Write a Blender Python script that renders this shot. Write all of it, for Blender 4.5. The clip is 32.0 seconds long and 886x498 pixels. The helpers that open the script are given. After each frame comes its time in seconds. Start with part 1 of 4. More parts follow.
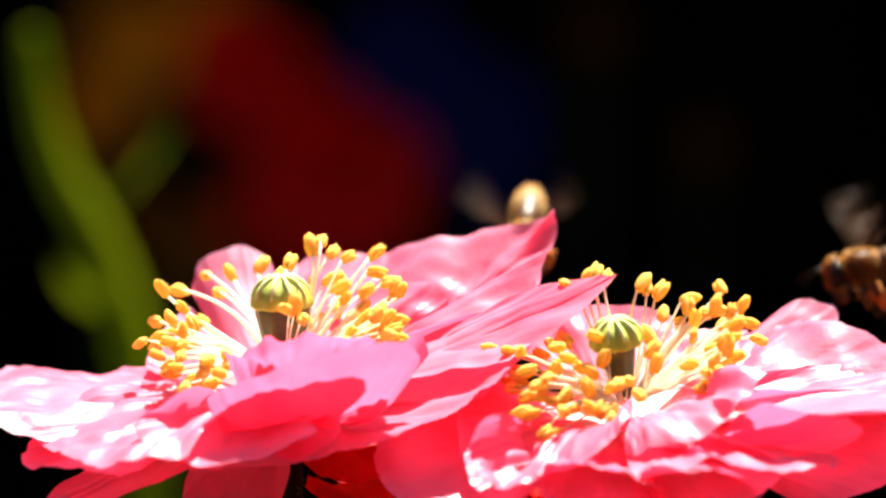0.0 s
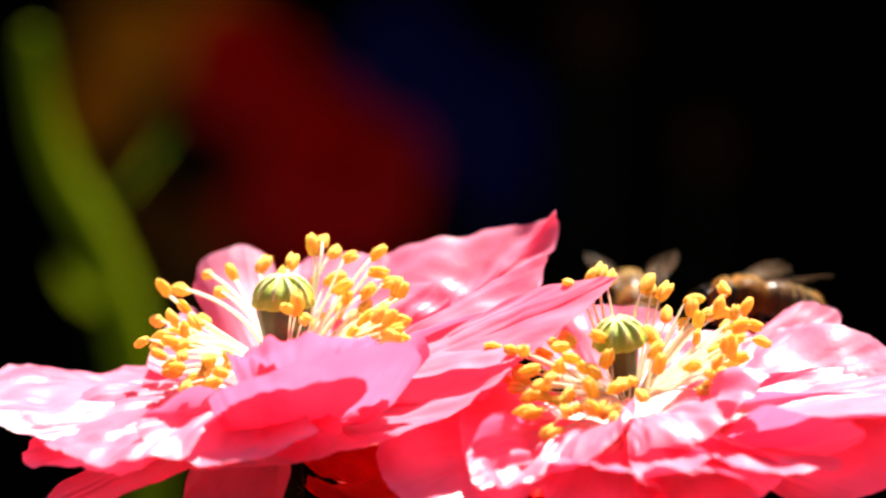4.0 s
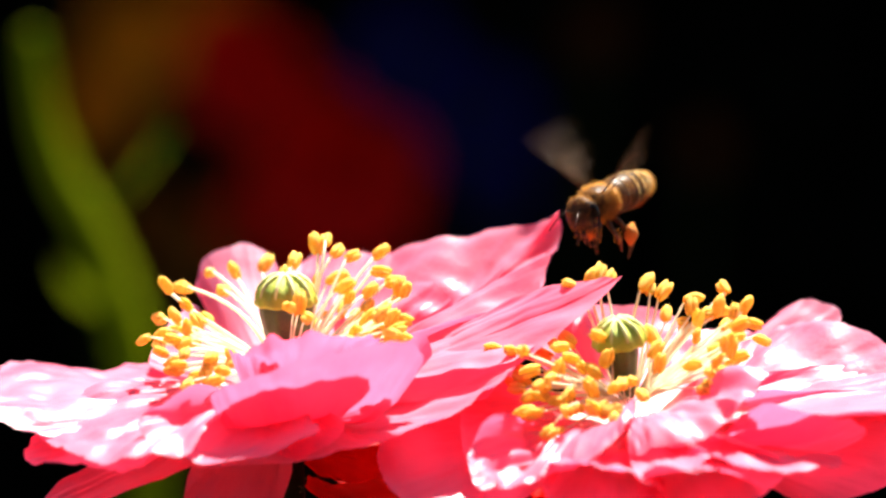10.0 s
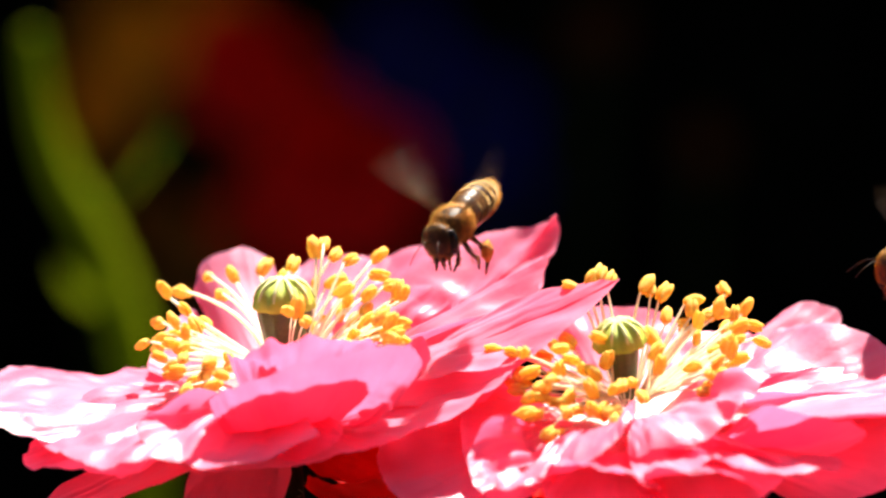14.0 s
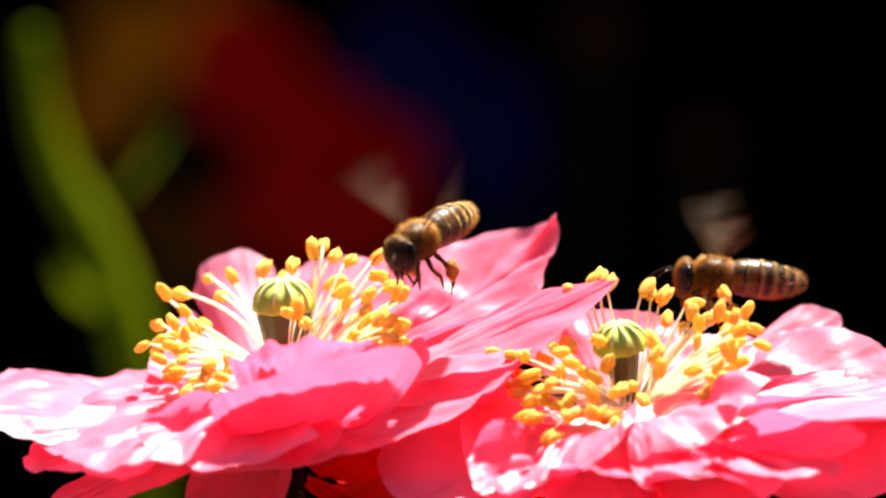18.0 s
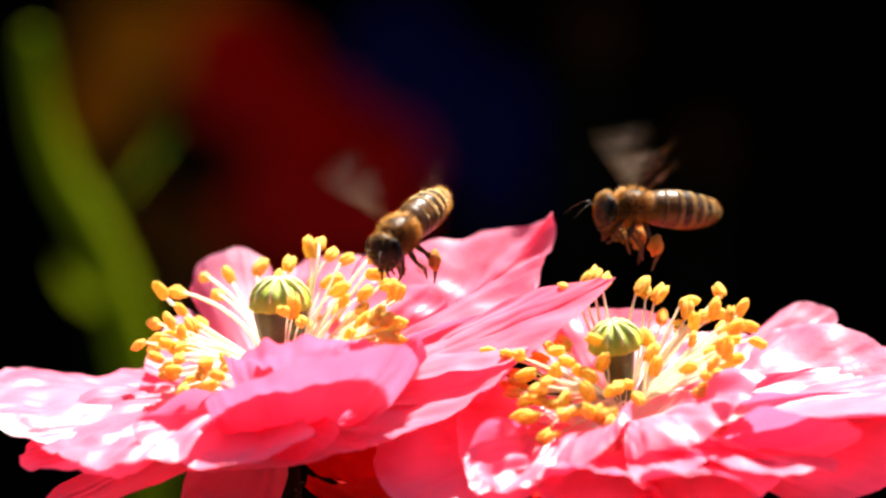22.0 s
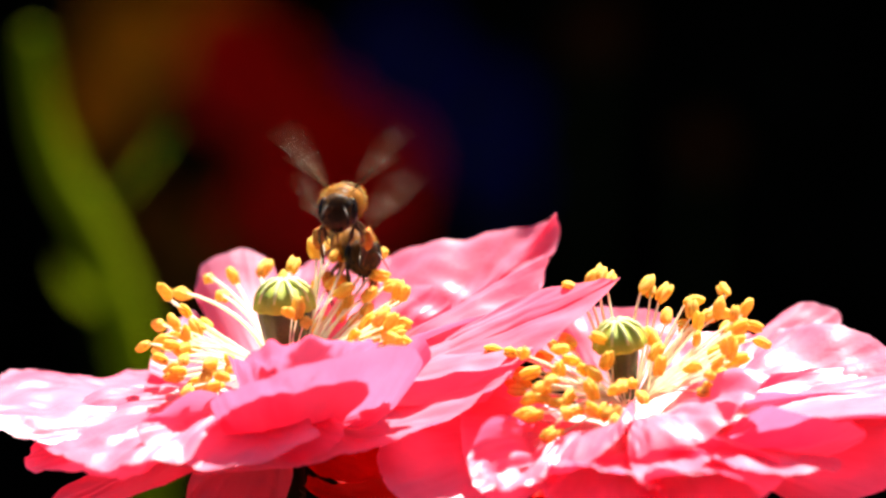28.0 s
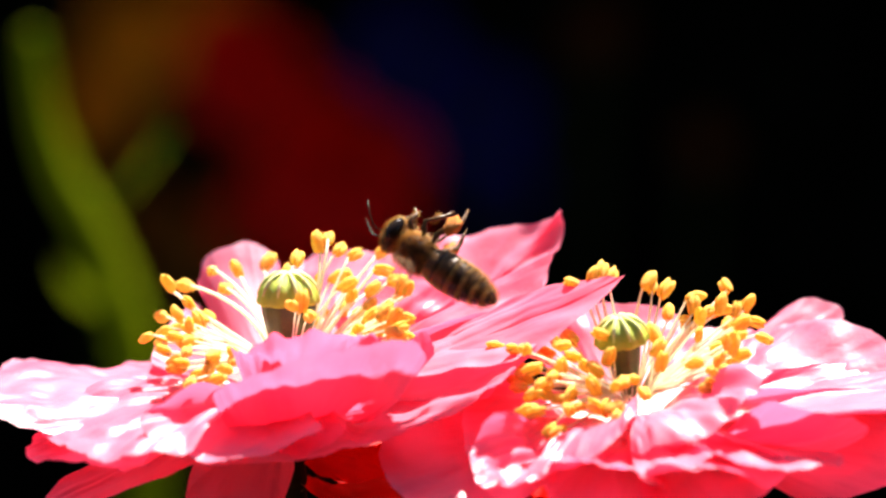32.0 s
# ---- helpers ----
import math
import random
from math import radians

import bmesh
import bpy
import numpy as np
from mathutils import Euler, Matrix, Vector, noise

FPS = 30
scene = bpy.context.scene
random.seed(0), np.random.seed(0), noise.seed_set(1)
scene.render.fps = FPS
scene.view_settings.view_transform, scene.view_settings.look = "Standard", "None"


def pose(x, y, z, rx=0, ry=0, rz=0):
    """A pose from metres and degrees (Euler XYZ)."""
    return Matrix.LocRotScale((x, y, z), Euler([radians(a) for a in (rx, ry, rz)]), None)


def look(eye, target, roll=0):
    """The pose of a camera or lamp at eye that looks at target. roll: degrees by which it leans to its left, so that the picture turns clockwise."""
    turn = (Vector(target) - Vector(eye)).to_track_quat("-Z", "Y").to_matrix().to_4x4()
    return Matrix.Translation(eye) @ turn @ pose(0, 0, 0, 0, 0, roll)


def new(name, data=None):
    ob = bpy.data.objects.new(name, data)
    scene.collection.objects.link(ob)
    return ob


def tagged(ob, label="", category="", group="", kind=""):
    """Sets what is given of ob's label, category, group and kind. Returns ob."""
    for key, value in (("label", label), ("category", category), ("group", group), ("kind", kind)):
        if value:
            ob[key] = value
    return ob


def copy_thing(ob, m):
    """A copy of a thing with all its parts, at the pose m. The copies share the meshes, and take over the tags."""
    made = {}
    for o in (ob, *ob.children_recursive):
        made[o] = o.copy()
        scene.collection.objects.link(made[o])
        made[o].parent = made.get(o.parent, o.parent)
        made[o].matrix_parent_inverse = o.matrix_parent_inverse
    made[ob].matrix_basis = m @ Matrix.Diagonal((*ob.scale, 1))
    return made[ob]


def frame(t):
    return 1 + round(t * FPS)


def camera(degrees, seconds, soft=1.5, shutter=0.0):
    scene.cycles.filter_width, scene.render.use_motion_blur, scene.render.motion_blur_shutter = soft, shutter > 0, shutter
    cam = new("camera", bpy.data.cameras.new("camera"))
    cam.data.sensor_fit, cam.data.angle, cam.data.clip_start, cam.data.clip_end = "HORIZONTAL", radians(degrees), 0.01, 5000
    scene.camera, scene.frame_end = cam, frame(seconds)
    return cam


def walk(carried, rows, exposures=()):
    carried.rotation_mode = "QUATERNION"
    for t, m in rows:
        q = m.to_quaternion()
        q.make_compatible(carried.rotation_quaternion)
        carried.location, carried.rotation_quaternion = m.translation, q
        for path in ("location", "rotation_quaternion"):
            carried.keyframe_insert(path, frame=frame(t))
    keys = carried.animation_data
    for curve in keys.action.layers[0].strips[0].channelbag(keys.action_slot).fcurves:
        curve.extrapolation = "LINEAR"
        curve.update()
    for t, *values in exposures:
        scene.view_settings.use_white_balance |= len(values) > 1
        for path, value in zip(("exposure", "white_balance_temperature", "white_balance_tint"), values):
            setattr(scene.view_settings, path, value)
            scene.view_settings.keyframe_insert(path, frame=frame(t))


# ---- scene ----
# a close, still view over two pink poppies; honey bees come, hover, fight and go
MM = 0.001
cam = camera(12, 32.0, soft=2.5, shutter=0.8)
EYE, AIM = (0.0, -0.40377, 0.57120), (0.0, 0.0, 0.5)
walk(cam, [(0.0, look(EYE, AIM)), (32.0, look(EYE, AIM))])
cam.data.dof.use_dof = True
cam.data.dof.focus_distance = 0.408
cam.data.dof.aperture_fstop = 15.0

# ---- light: a high sun from behind the flowers, a clear sky ----
SUN_FROM = Vector((0.18, 0.47, 0.865)).normalized()
world = bpy.data.worlds.new("sky")
scene.world = world
world.use_nodes = True
wn = world.node_tree.nodes
sky = wn.new("ShaderNodeTexSky")
sky.sky_type = "NISHITA"
sky.sun_disc = False
sky.sun_elevation = math.asin(SUN_FROM.z)
sky.sun_rotation = math.atan2(SUN_FROM.x, SUN_FROM.y)
wn["Background"].inputs["Strength"].default_value = 0.042
world.node_tree.links.new(sky.outputs["Color"], wn["Background"].inputs["Color"])
sun = new("sun", bpy.data.lights.new("sun", "SUN"))
sun.data.energy, sun.data.angle, sun.data.color = 5.0, radians(2.2), (1.0, 0.94, 0.82)
sun.matrix_world = look(SUN_FROM * 6, (0, 0, 0))
scene.view_settings.exposure = 2.15


# ---- materials ----
class Nodes:
    """A short way to write node materials."""

    def __init__(self, name):
        self.mat = bpy.data.materials.new(name)
        self.mat.use_nodes = True
        self.tree = self.mat.node_tree
        self.n = self.tree.nodes
        self.bsdf = self.n["Principled BSDF"]
        self.out = self.n["Material Output"]

    def add(self, kind, **values):
        node = self.n.new("ShaderNode" + kind)
        for key, value in values.items():
            node.inputs[key.replace("_", " ")].default_value = value
        return node

    def link(self, a, b):
        self.tree.links.new(a, b)

    def noise(self, scale, detail=4.0, coord="Object", stretch=None):
        node = self.add("TexNoise", Scale=scale, Detail=detail)
        co = self.n.new("ShaderNodeTexCoord")
        source = co.outputs[coord]
        if stretch:
            mapping = self.add("Mapping", Scale=stretch)
            self.link(source, mapping.inputs["Vector"])
            source = mapping.outputs["Vector"]
        self.link(source, node.inputs["Vector"])
        return node.outputs["Fac"]

    def ramp(self, fac, stops):
        node = self.n.new("ShaderNodeValToRGB")
        el = node.color_ramp.elements
        while len(el) < len(stops):
            el.new(0.5)
        for e, (at, colour) in zip(el, stops):
            e.position, e.color = at, (*colour, 1)
        self.link(fac, node.inputs["Fac"])
        return node.outputs["Color"]

    def mix(self, fac, a, b, blend="MIX"):
        node = self.n.new("ShaderNodeMix")
        node.data_type, node.blend_type = "RGBA", blend
        if isinstance(fac, (int, float)):
            node.inputs[0].default_value = fac
        else:
            self.link(fac, node.inputs[0])
        for value, slot in ((a, 6), (b, 7)):
            if isinstance(value, tuple):
                node.inputs[slot].default_value = (*value, 1)
            else:
                self.link(value, node.inputs[slot])
        return node.outputs[2]

    def bump(self, height, strength, distance):
        node = self.add("Bump", Strength=strength, Distance=distance)
        self.link(height, node.inputs["Height"])
        return node.outputs["Normal"]


def petal_material(name, deep, pale, base, shine, gloss=0.15, sheen=0.0):
    m = Nodes(name)
    uv = m.n.new("ShaderNodeUVMap")
    sep = m.n.new("ShaderNodeSeparateXYZ")
    m.link(uv.outputs["UV"], sep.inputs[0])
    veins = m.noise(1.0, 5.0, "UV", (46, 2.2, 1))
    fine = m.noise(1.0, 3.0, "UV", (150, 5, 1))
    cloud = m.noise(110.0, 3.0)
    colour = m.mix(m.ramp(m.mix(0.35, veins, fine), [(0.30, (0.12, 0.12, 0.12)), (0.70, (0.82, 0.82, 0.82))]), deep, pale)
    colour = m.mix(m.ramp(cloud, [(0.42, (0, 0, 0)), (0.62, (0.9, 0.9, 0.9))]), colour, pale)
    colour = m.mix(m.ramp(sep.outputs["Y"], [(0.0, (1, 1, 1)), (0.25, (0.85, 0.85, 0.85)), (0.48, (0, 0, 0))]), colour, base)
    # paler worn margin, and the crumpled tissue of a petal just unfolded
    side = m.add("Math")
    side.operation = "ABSOLUTE"
    half = m.add("Math")
    half.operation = "SUBTRACT"
    m.link(sep.outputs["X"], half.inputs[0])
    half.inputs[1].default_value = 0.5
    m.link(half.outputs[0], side.inputs[0])
    rim = m.mix(1.0, m.ramp(sep.outputs["Y"], [(0.955, (0, 0, 0)), (0.985, (0.85, 0.85, 0.85))]), m.ramp(side.outputs[0], [(0.475, (0, 0, 0)), (0.492, (0.85, 0.85, 0.85))]), "LIGHTEN")
    colour = m.mix(rim, colour, pale)
    crinkle = m.n.new("ShaderNodeTexNoise")
    place = m.n.new("ShaderNodeTexCoord")
    stretch = m.add("Mapping", Scale=(4.2, 2.6, 1.0))
    m.link(place.outputs["UV"], stretch.inputs["Vector"])
    shift = m.n.new("ShaderNodeObjectInfo")
    jump = m.n.new("ShaderNodeVectorMath")
    jump.operation = "ADD"
    m.link(stretch.outputs["Vector"], jump.inputs[0])
    spread = m.add("CombineXYZ")
    times = m.add("Math")
    times.operation = "MULTIPLY"
    times.inputs[1].default_value = 37.0
    m.link(shift.outputs["Random"], times.inputs[0])
    m.link(times.outputs[0], spread.inputs["X"])
    m.link(spread.outputs[0], jump.inputs[1])
    m.link(jump.outputs[0], crinkle.inputs["Vector"])
    crinkle.inputs["Detail"].default_value = 1.0
    crinkle.inputs["Distortion"].default_value = 1.6
    ridge = m.ramp(crinkle.outputs["Fac"], [(0.25, (0, 0, 0)), (0.5, (1, 1, 1)), (0.75, (0.1, 0.1, 0.1))])
    normal = m.bump(m.mix(0.94, m.mix(0.3, veins, fine), ridge), 0.05, 0.0009)
    m.link(colour, m.bsdf.inputs["Base Color"])
    m.link(normal, m.bsdf.inputs["Normal"])
    m.link(m.ramp(cloud, [(0.35, (0.34, 0.34, 0.34)), (0.65, (0.46, 0.46, 0.46))]), m.bsdf.inputs["Roughness"])
    m.bsdf.inputs["Specular IOR Level"].default_value = gloss
    m.bsdf.inputs["Sheen Weight"].default_value = sheen
    m.bsdf.inputs["Sheen Roughness"].default_value = 0.4
    glow = m.add("BsdfTranslucent")
    bright = tuple(0.6 * a + 0.4 * b for a, b in zip(shine, pale))
    patch = m.mix(m.ramp(m.noise(230.0, 2.0), [(0.40, (0, 0, 0)), (0.72, (0.28, 0.28, 0.28))]), shine, bright)
    m.link(m.mix(m.ramp(veins, [(0.3, (0, 0, 0)), (0.8, (0.4, 0.4, 0.4))]), patch, tuple(0.5 * (a + b) for a, b in zip(shine, deep))), glow.inputs["Color"])
    m.link(normal, glow.inputs["Normal"])
    both = m.add("MixShader", Fac=0.57)
    m.link(m.bsdf.outputs[0], both.inputs[1])
    m.link(glow.outputs[0], both.inputs[2])
    m.link(both.outputs[0], m.out.inputs["Surface"])
    return m.mat


def plain_material(name, dark, light, scale, rough=0.5, bump=0.3, depth=0.0003, metal=0.0, through_light=0.0, sheen=0.0, gloss=0.5):
    m = Nodes(name)
    big, small = m.noise(scale, 4.0), m.noise(scale * 7, 3.0)
    fac = m.mix(0.4, big, small)
    colour = m.ramp(fac, [(0.32, dark), (0.68, light)])
    m.link(colour, m.bsdf.inputs["Base Color"])
    normal = m.bump(small, bump, depth)
    m.link(normal, m.bsdf.inputs["Normal"])
    m.bsdf.inputs["Roughness"].default_value = rough
    m.bsdf.inputs["Metallic"].default_value = metal
    m.bsdf.inputs["Sheen Weight"].default_value = sheen
    m.bsdf.inputs["Specular IOR Level"].default_value = gloss
    if through_light:
        glow = m.add("BsdfTranslucent")
        m.link(colour, glow.inputs["Color"])
        both = m.add("MixShader", Fac=through_light)
        m.link(m.bsdf.outputs[0], both.inputs[1])
        m.link(glow.outputs[0], both.inputs[2])
        m.link(both.outputs[0], m.out.inputs["Surface"])
    return m.mat


PINK = petal_material("pink_petal", (0.92, 0.10, 0.235), (0.96, 0.30, 0.47), (0.95, 0.84, 0.68), (0.98, 0.10, 0.205), 0.75, 0.15)
RED = petal_material("red_petal", (0.60, 0.002, 0.0015), (0.70, 0.004, 0.002), (0.60, 0.003, 0.0015), (0.60, 0.002, 0.0015), 0.03)
FAR_RED = petal_material("scarlet_petal", (0.84, 0.004, 0.002), (0.90, 0.006, 0.002), (0.84, 0.003, 0.001), (0.7, 0.002, 0.001), 0.04)
ORANGE = petal_material("orange_petal", (0.84, 0.24, 0.003), (0.90, 0.30, 0.004), (0.8, 0.26, 0.003), (0.8, 0.2, 0.003), 0.05)
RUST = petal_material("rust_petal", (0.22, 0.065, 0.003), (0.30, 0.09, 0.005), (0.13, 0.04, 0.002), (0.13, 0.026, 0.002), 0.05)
# RUST again, darkened: deep shade put into the petal colour.
RUST_SHADE = petal_material("shade_darkened_rust_petal", (0.08, 0.018, 0.002), (0.11, 0.026, 0.003), (0.08, 0.02, 0.002), (0.08, 0.015, 0.002), 0.05)
BLUE = petal_material("blue_petal", (0.004, 0.004, 0.085), (0.006, 0.006, 0.11), (0.01, 0.005, 0.06), (0.005, 0.005, 0.09), 0.05)
FILAMENT = plain_material("filament", (0.92, 0.87, 0.68), (0.96, 0.92, 0.78), 900, 0.5, 0.1, 0.0001, 0.0, 0.5)
ANTHER = plain_material("anther_pollen", (0.96, 0.56, 0.06), (0.98, 0.78, 0.22), 1600, 0.8, 0.5, 0.0002, 0.0, 0.52)
CAPSULE = plain_material("capsule_green", (0.035, 0.042, 0.005), (0.085, 0.10, 0.012), 500, 0.45, 0.2, 0.0002, 0.0, 0.04)
DISC = plain_material("stigma_green", (0.42, 0.48, 0.035), (0.58, 0.64, 0.08), 900, 0.6, 0.5, 0.0002, 0.0, 0.2)
RAY = plain_material("stigma_ray", (0.74, 0.75, 0.26), (0.84, 0.84, 0.38), 1800, 0.8, 0.8, 0.0002)
# Far stems: darker copy of the stem green, shade put into the colour.
STEM_SHADE = plain_material("shade_darkened_stem", (0.010, 0.016, 0.003), (0.020, 0.030, 0.006), 90, 0.8, 0.3, 0.0005, gloss=0.05)
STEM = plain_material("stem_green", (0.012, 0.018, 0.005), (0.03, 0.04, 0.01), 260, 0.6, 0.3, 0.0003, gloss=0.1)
HAIR = plain_material("stem_hair", (0.20, 0.16, 0.08), (0.30, 0.24, 0.12), 400, 0.5)
LEAF = plain_material("leaf_green", (0.16, 0.20, 0.0012), (0.22, 0.27, 0.0015), 60, 0.7, 0.3, 0.0005, 0.0, 0.4, gloss=0.02)
SOIL = plain_material("soil", (0.012, 0.008, 0.005), (0.035, 0.024, 0.016), 40, 0.95, 0.8, 0.01)
# Colours far below real leaves: the deep shade is put into them.
SHADE_LEAF = plain_material("shade_black_leaf", (0.003, 0.0035, 0.002), (0.007, 0.007, 0.003), 30, 0.9, 0.3, 0.001, gloss=0.05)
SHADE_CORE = plain_material("shade_black_core", (0.004, 0.004, 0.003), (0.008, 0.007, 0.004), 12, 0.95, 0.6, 0.01, gloss=0.05)
FUR = plain_material("bee_fur", (0.30, 0.115, 0.012), (0.74, 0.38, 0.070), 1100, 0.5, 0.2, 0.0001, 0.0, 0.5, gloss=0.25)
SKIN = plain_material("bee_skin", (0.010, 0.004, 0.0012), (0.036, 0.014, 0.003), 500, 0.30, 0.5, 0.0001, gloss=0.24)
RING = plain_material("bee_ring", (0.040, 0.015, 0.002), (0.15, 0.058, 0.008), 420, 0.36, 0.5, 0.0001, 0.0, 0.15, gloss=0.24)
THORAX = plain_material("bee_thorax", (0.012, 0.006, 0.002), (0.035, 0.017, 0.004), 600, 0.5, 0.4, 0.0001, gloss=0.2)
EYE_BLACK = plain_material("bee_eye", (0.008, 0.005, 0.004), (0.016, 0.009, 0.006), 3000, 0.18, 0.2, 0.00003, gloss=0.14)
LEG = plain_material("bee_leg", (0.045, 0.016, 0.005), (0.14, 0.055, 0.015), 700, 0.4, 0.3, 0.0001, 0.0, 0.1, gloss=0.25)
POLLEN = plain_material("pollen_load", (0.50, 0.13, 0.008), (0.66, 0.22, 0.015), 1500, 0.85, 0.8, 0.0003)
BAND = plain_material("hair_band", (0.36, 0.20, 0.045), (0.58, 0.37, 0.12), 1200, 0.6, 0.4, 0.0002)


def wing_material():
    m = Nodes("wing_membrane")
    grain = m.noise(1.0, 4.0, "Object", (900, 160, 400))
    m.link(m.ramp(grain, [(0.3, (0.32, 0.15, 0.06)), (0.7, (0.58, 0.36, 0.20))]), m.bsdf.inputs["Base Color"])
    m.bsdf.inputs["Roughness"].default_value = 0.35
    m.bsdf.inputs["Specular IOR Level"].default_value = 0.3
    m.link(m.bump(grain, 0.5, 0.0003), m.bsdf.inputs["Normal"])
    clear = m.add("BsdfTransparent")
    both = m.n.new("ShaderNodeMixShader")
    m.link(m.ramp(grain, [(0.42, (0.015, 0.015, 0.015)), (0.60, (0.055, 0.055, 0.055)), (0.72, (0.22, 0.22, 0.22))]), both.inputs[0])
    m.link(clear.outputs[0], both.inputs[1])
    m.link(m.bsdf.outputs[0], both.inputs[2])
    m.link(both.outputs[0], m.out.inputs["Surface"])
    return m.mat


WING = wing_material()


# ---- mesh helpers ----
def mesh_from(name, verts, faces, material, uvs=None, smooth=True):
    me = bpy.data.meshes.new(name)
    me.from_pydata([tuple(v) for v in verts], [], faces)
    me.materials.append(material)
    if smooth:
        me.polygons.foreach_set("use_smooth", [True] * len(me.polygons))
    if uvs is not None:
        layer = me.uv_layers.new(name="UVMap")
        for loop in me.loops:
            layer.data[loop.index].uv = uvs[loop.vertex_index]
    me.update()
    return me


def part(name, me, parent, label="", m=None):
    ob = new(name, me)
    ob.parent = parent
    if m is not None:
        ob.matrix_basis = m
    return tagged(ob, label)


def grid_faces(rows, cols, wrap=False):
    out = []
    for i in range(rows - 1):
        for j in range(cols if wrap else cols - 1):
            k = (j + 1) % cols
            out.append((i * cols + j, i * cols + k, (i + 1) * cols + k, (i + 1) * cols + j))
    return out


def tube_data(points, radii, sides=8):
    """Rings of verts round a line of points, closed at both ends."""
    pts = [Vector(p) for p in points]
    verts = []
    side = Vector((0.31, 0.87, 0.38))
    for i, p in enumerate(pts):
        way = (pts[min(i + 1, len(pts) - 1)] - pts[max(i - 1, 0)]).normalized()
        a = way.cross(side)
        a = a.normalized() if a.length > 1e-6 else way.orthogonal().normalized()
        b = way.cross(a)
        side = -b
        for k in range(sides):
            w = 2 * math.pi * k / sides
            verts.append(p + (a * math.cos(w) + b * math.sin(w)) * radii[i])
    faces = grid_faces(len(pts), sides, True)
    faces.append(tuple(range(sides))[::-1])
    faces.append(tuple(range(len(verts) - sides, len(verts))))
    return verts, faces


def join_data(pieces):
    verts, faces = [], []
    for v, f in pieces:
        n = len(verts)
        verts += list(v)
        faces += [tuple(i + n for i in face) for face in f]
    return verts, faces


def lathe_data(profile, sides=24, squash=None):
    """profile: (along x, radius). squash(x, angle) scales the radius."""
    verts = []
    for x, r in profile:
        for k in range(sides):
            w = 2 * math.pi * k / sides
            q = r * (squash(x, w) if squash else 1)
            verts.append((x, q * math.sin(w), q * math.cos(w)))
    faces = grid_faces(len(profile), sides, True)
    faces.append(tuple(range(sides)))
    faces.append(tuple(range(len(verts) - sides, len(verts)))[::-1])
    return verts, faces


def ball_data(centre, size, rings=10, sides=16, lump=0.0, seed=0.0):
    cx, cy, cz = centre
    verts = []
    for i in range(rings + 1):
        p = math.pi * (0.02 + 0.96 * i / rings)
        for k in range(sides):
            w = 2 * math.pi * k / sides
            d = Vector((math.cos(p), math.sin(p) * math.cos(w), math.sin(p) * math.sin(w)))
            q = 1 + lump * noise.noise(d * 2.2 + Vector((seed, 0, 0)))
            verts.append((cx + d.x * size[0] * q, cy + d.y * size[1] * q, cz + d.z * size[2] * q))
    faces = grid_faces(rings + 1, sides, True)
    faces.append(tuple(range(sides))[::-1])
    faces.append(tuple(range(len(verts) - sides, len(verts))))
    return verts, faces


# ---- poppies ----
def petal_mesh(az, length, width, rise, lift, rounded, cup, roll, ruffle, seed, material, skew=0.0, curl=0.0, point=0.0, nu=48, ns=40):
    """A papery fan-shaped petal, in millimetres and degrees.
    az: the way it points (0 to the right, 90 away); rise and lift: its slope at the foot and at the rim; rounded: how far the
    corners fall back; cup: raised sides; roll: lean to one side; skew: longer on one side; curl: rim rolled over; point: a drawn-out tip."""
    a0, a1, turn = radians(rise), radians(lift), radians(az)
    out_way, side = Vector((math.cos(turn), math.sin(turn), 0)), Vector((math.sin(turn), -math.cos(turn), 0))
    r = h = 0.0
    spine = [(0.0, 0.0)]
    for i in range(1, ns):
        s = (i - 0.5) / (ns - 1)
        e = a0 + (a1 - a0) * s + radians(curl) * max(0.0, (s - 0.75) / 0.25) ** 2
        r += math.cos(e) * length / (ns - 1)
        h += math.sin(e) * length / (ns - 1)
        spine.append((r, h))
    verts, uvs = [], []
    for i in range(ns):
        s = i / (ns - 1)
        spread = math.sin(math.pi / 2 * min(1.0, 0.10 + 1.05 * s)) ** 1.1
        for j in range(nu):
            u = 2 * j / (nu - 1) - 1
            k = 1 - rounded * abs(u) ** 2.4 + skew * u + point * max(0.0, 1 - 2.0 * abs(u)) ** 1.4 * s
            k += (0.035 * noise.noise((u * 3.2, seed, 0.3)) + 0.007 * noise.noise((u * 11, seed, 4.2))) * s * s
            rr, hh = spine[i][0] * k, spine[i][1] * k
            lat = width * u * spread
            hh += cup * width * u * u * s * s + math.tan(radians(roll)) * lat
            hh += ruffle * s ** 1.3 * (noise.noise((u * 1.9, s * 1.6, seed)) * 1.5 + 0.55 * noise.noise((u * 4.6, s * 1.5, seed + 7)))
            hh += 0.07 * s * noise.noise((u * 15, s * 1.2, seed + 3)) * (0.4 + ruffle)
            fold = min(1.6, ruffle) * s * (1.5 - s)
            hh += 3.6 * fold * (0.28 - abs(noise.noise((u * 3.2 + 0.8 * s, s * 1.7, seed + 11))))
            hh += 1.6 * fold * (1.15 - s) * (0.25 - abs(noise.noise((u * 6.3 - s, s * 3.4 + u, seed + 17))))
            p = out_way * (1.2 + rr) + side * lat + Vector((0, 0, hh))
            verts.append(p * MM)
            uvs.append((0.5 + u / 2, s))
    return mesh_from("petal", verts, grid_faces(ns, nu), material, uvs)


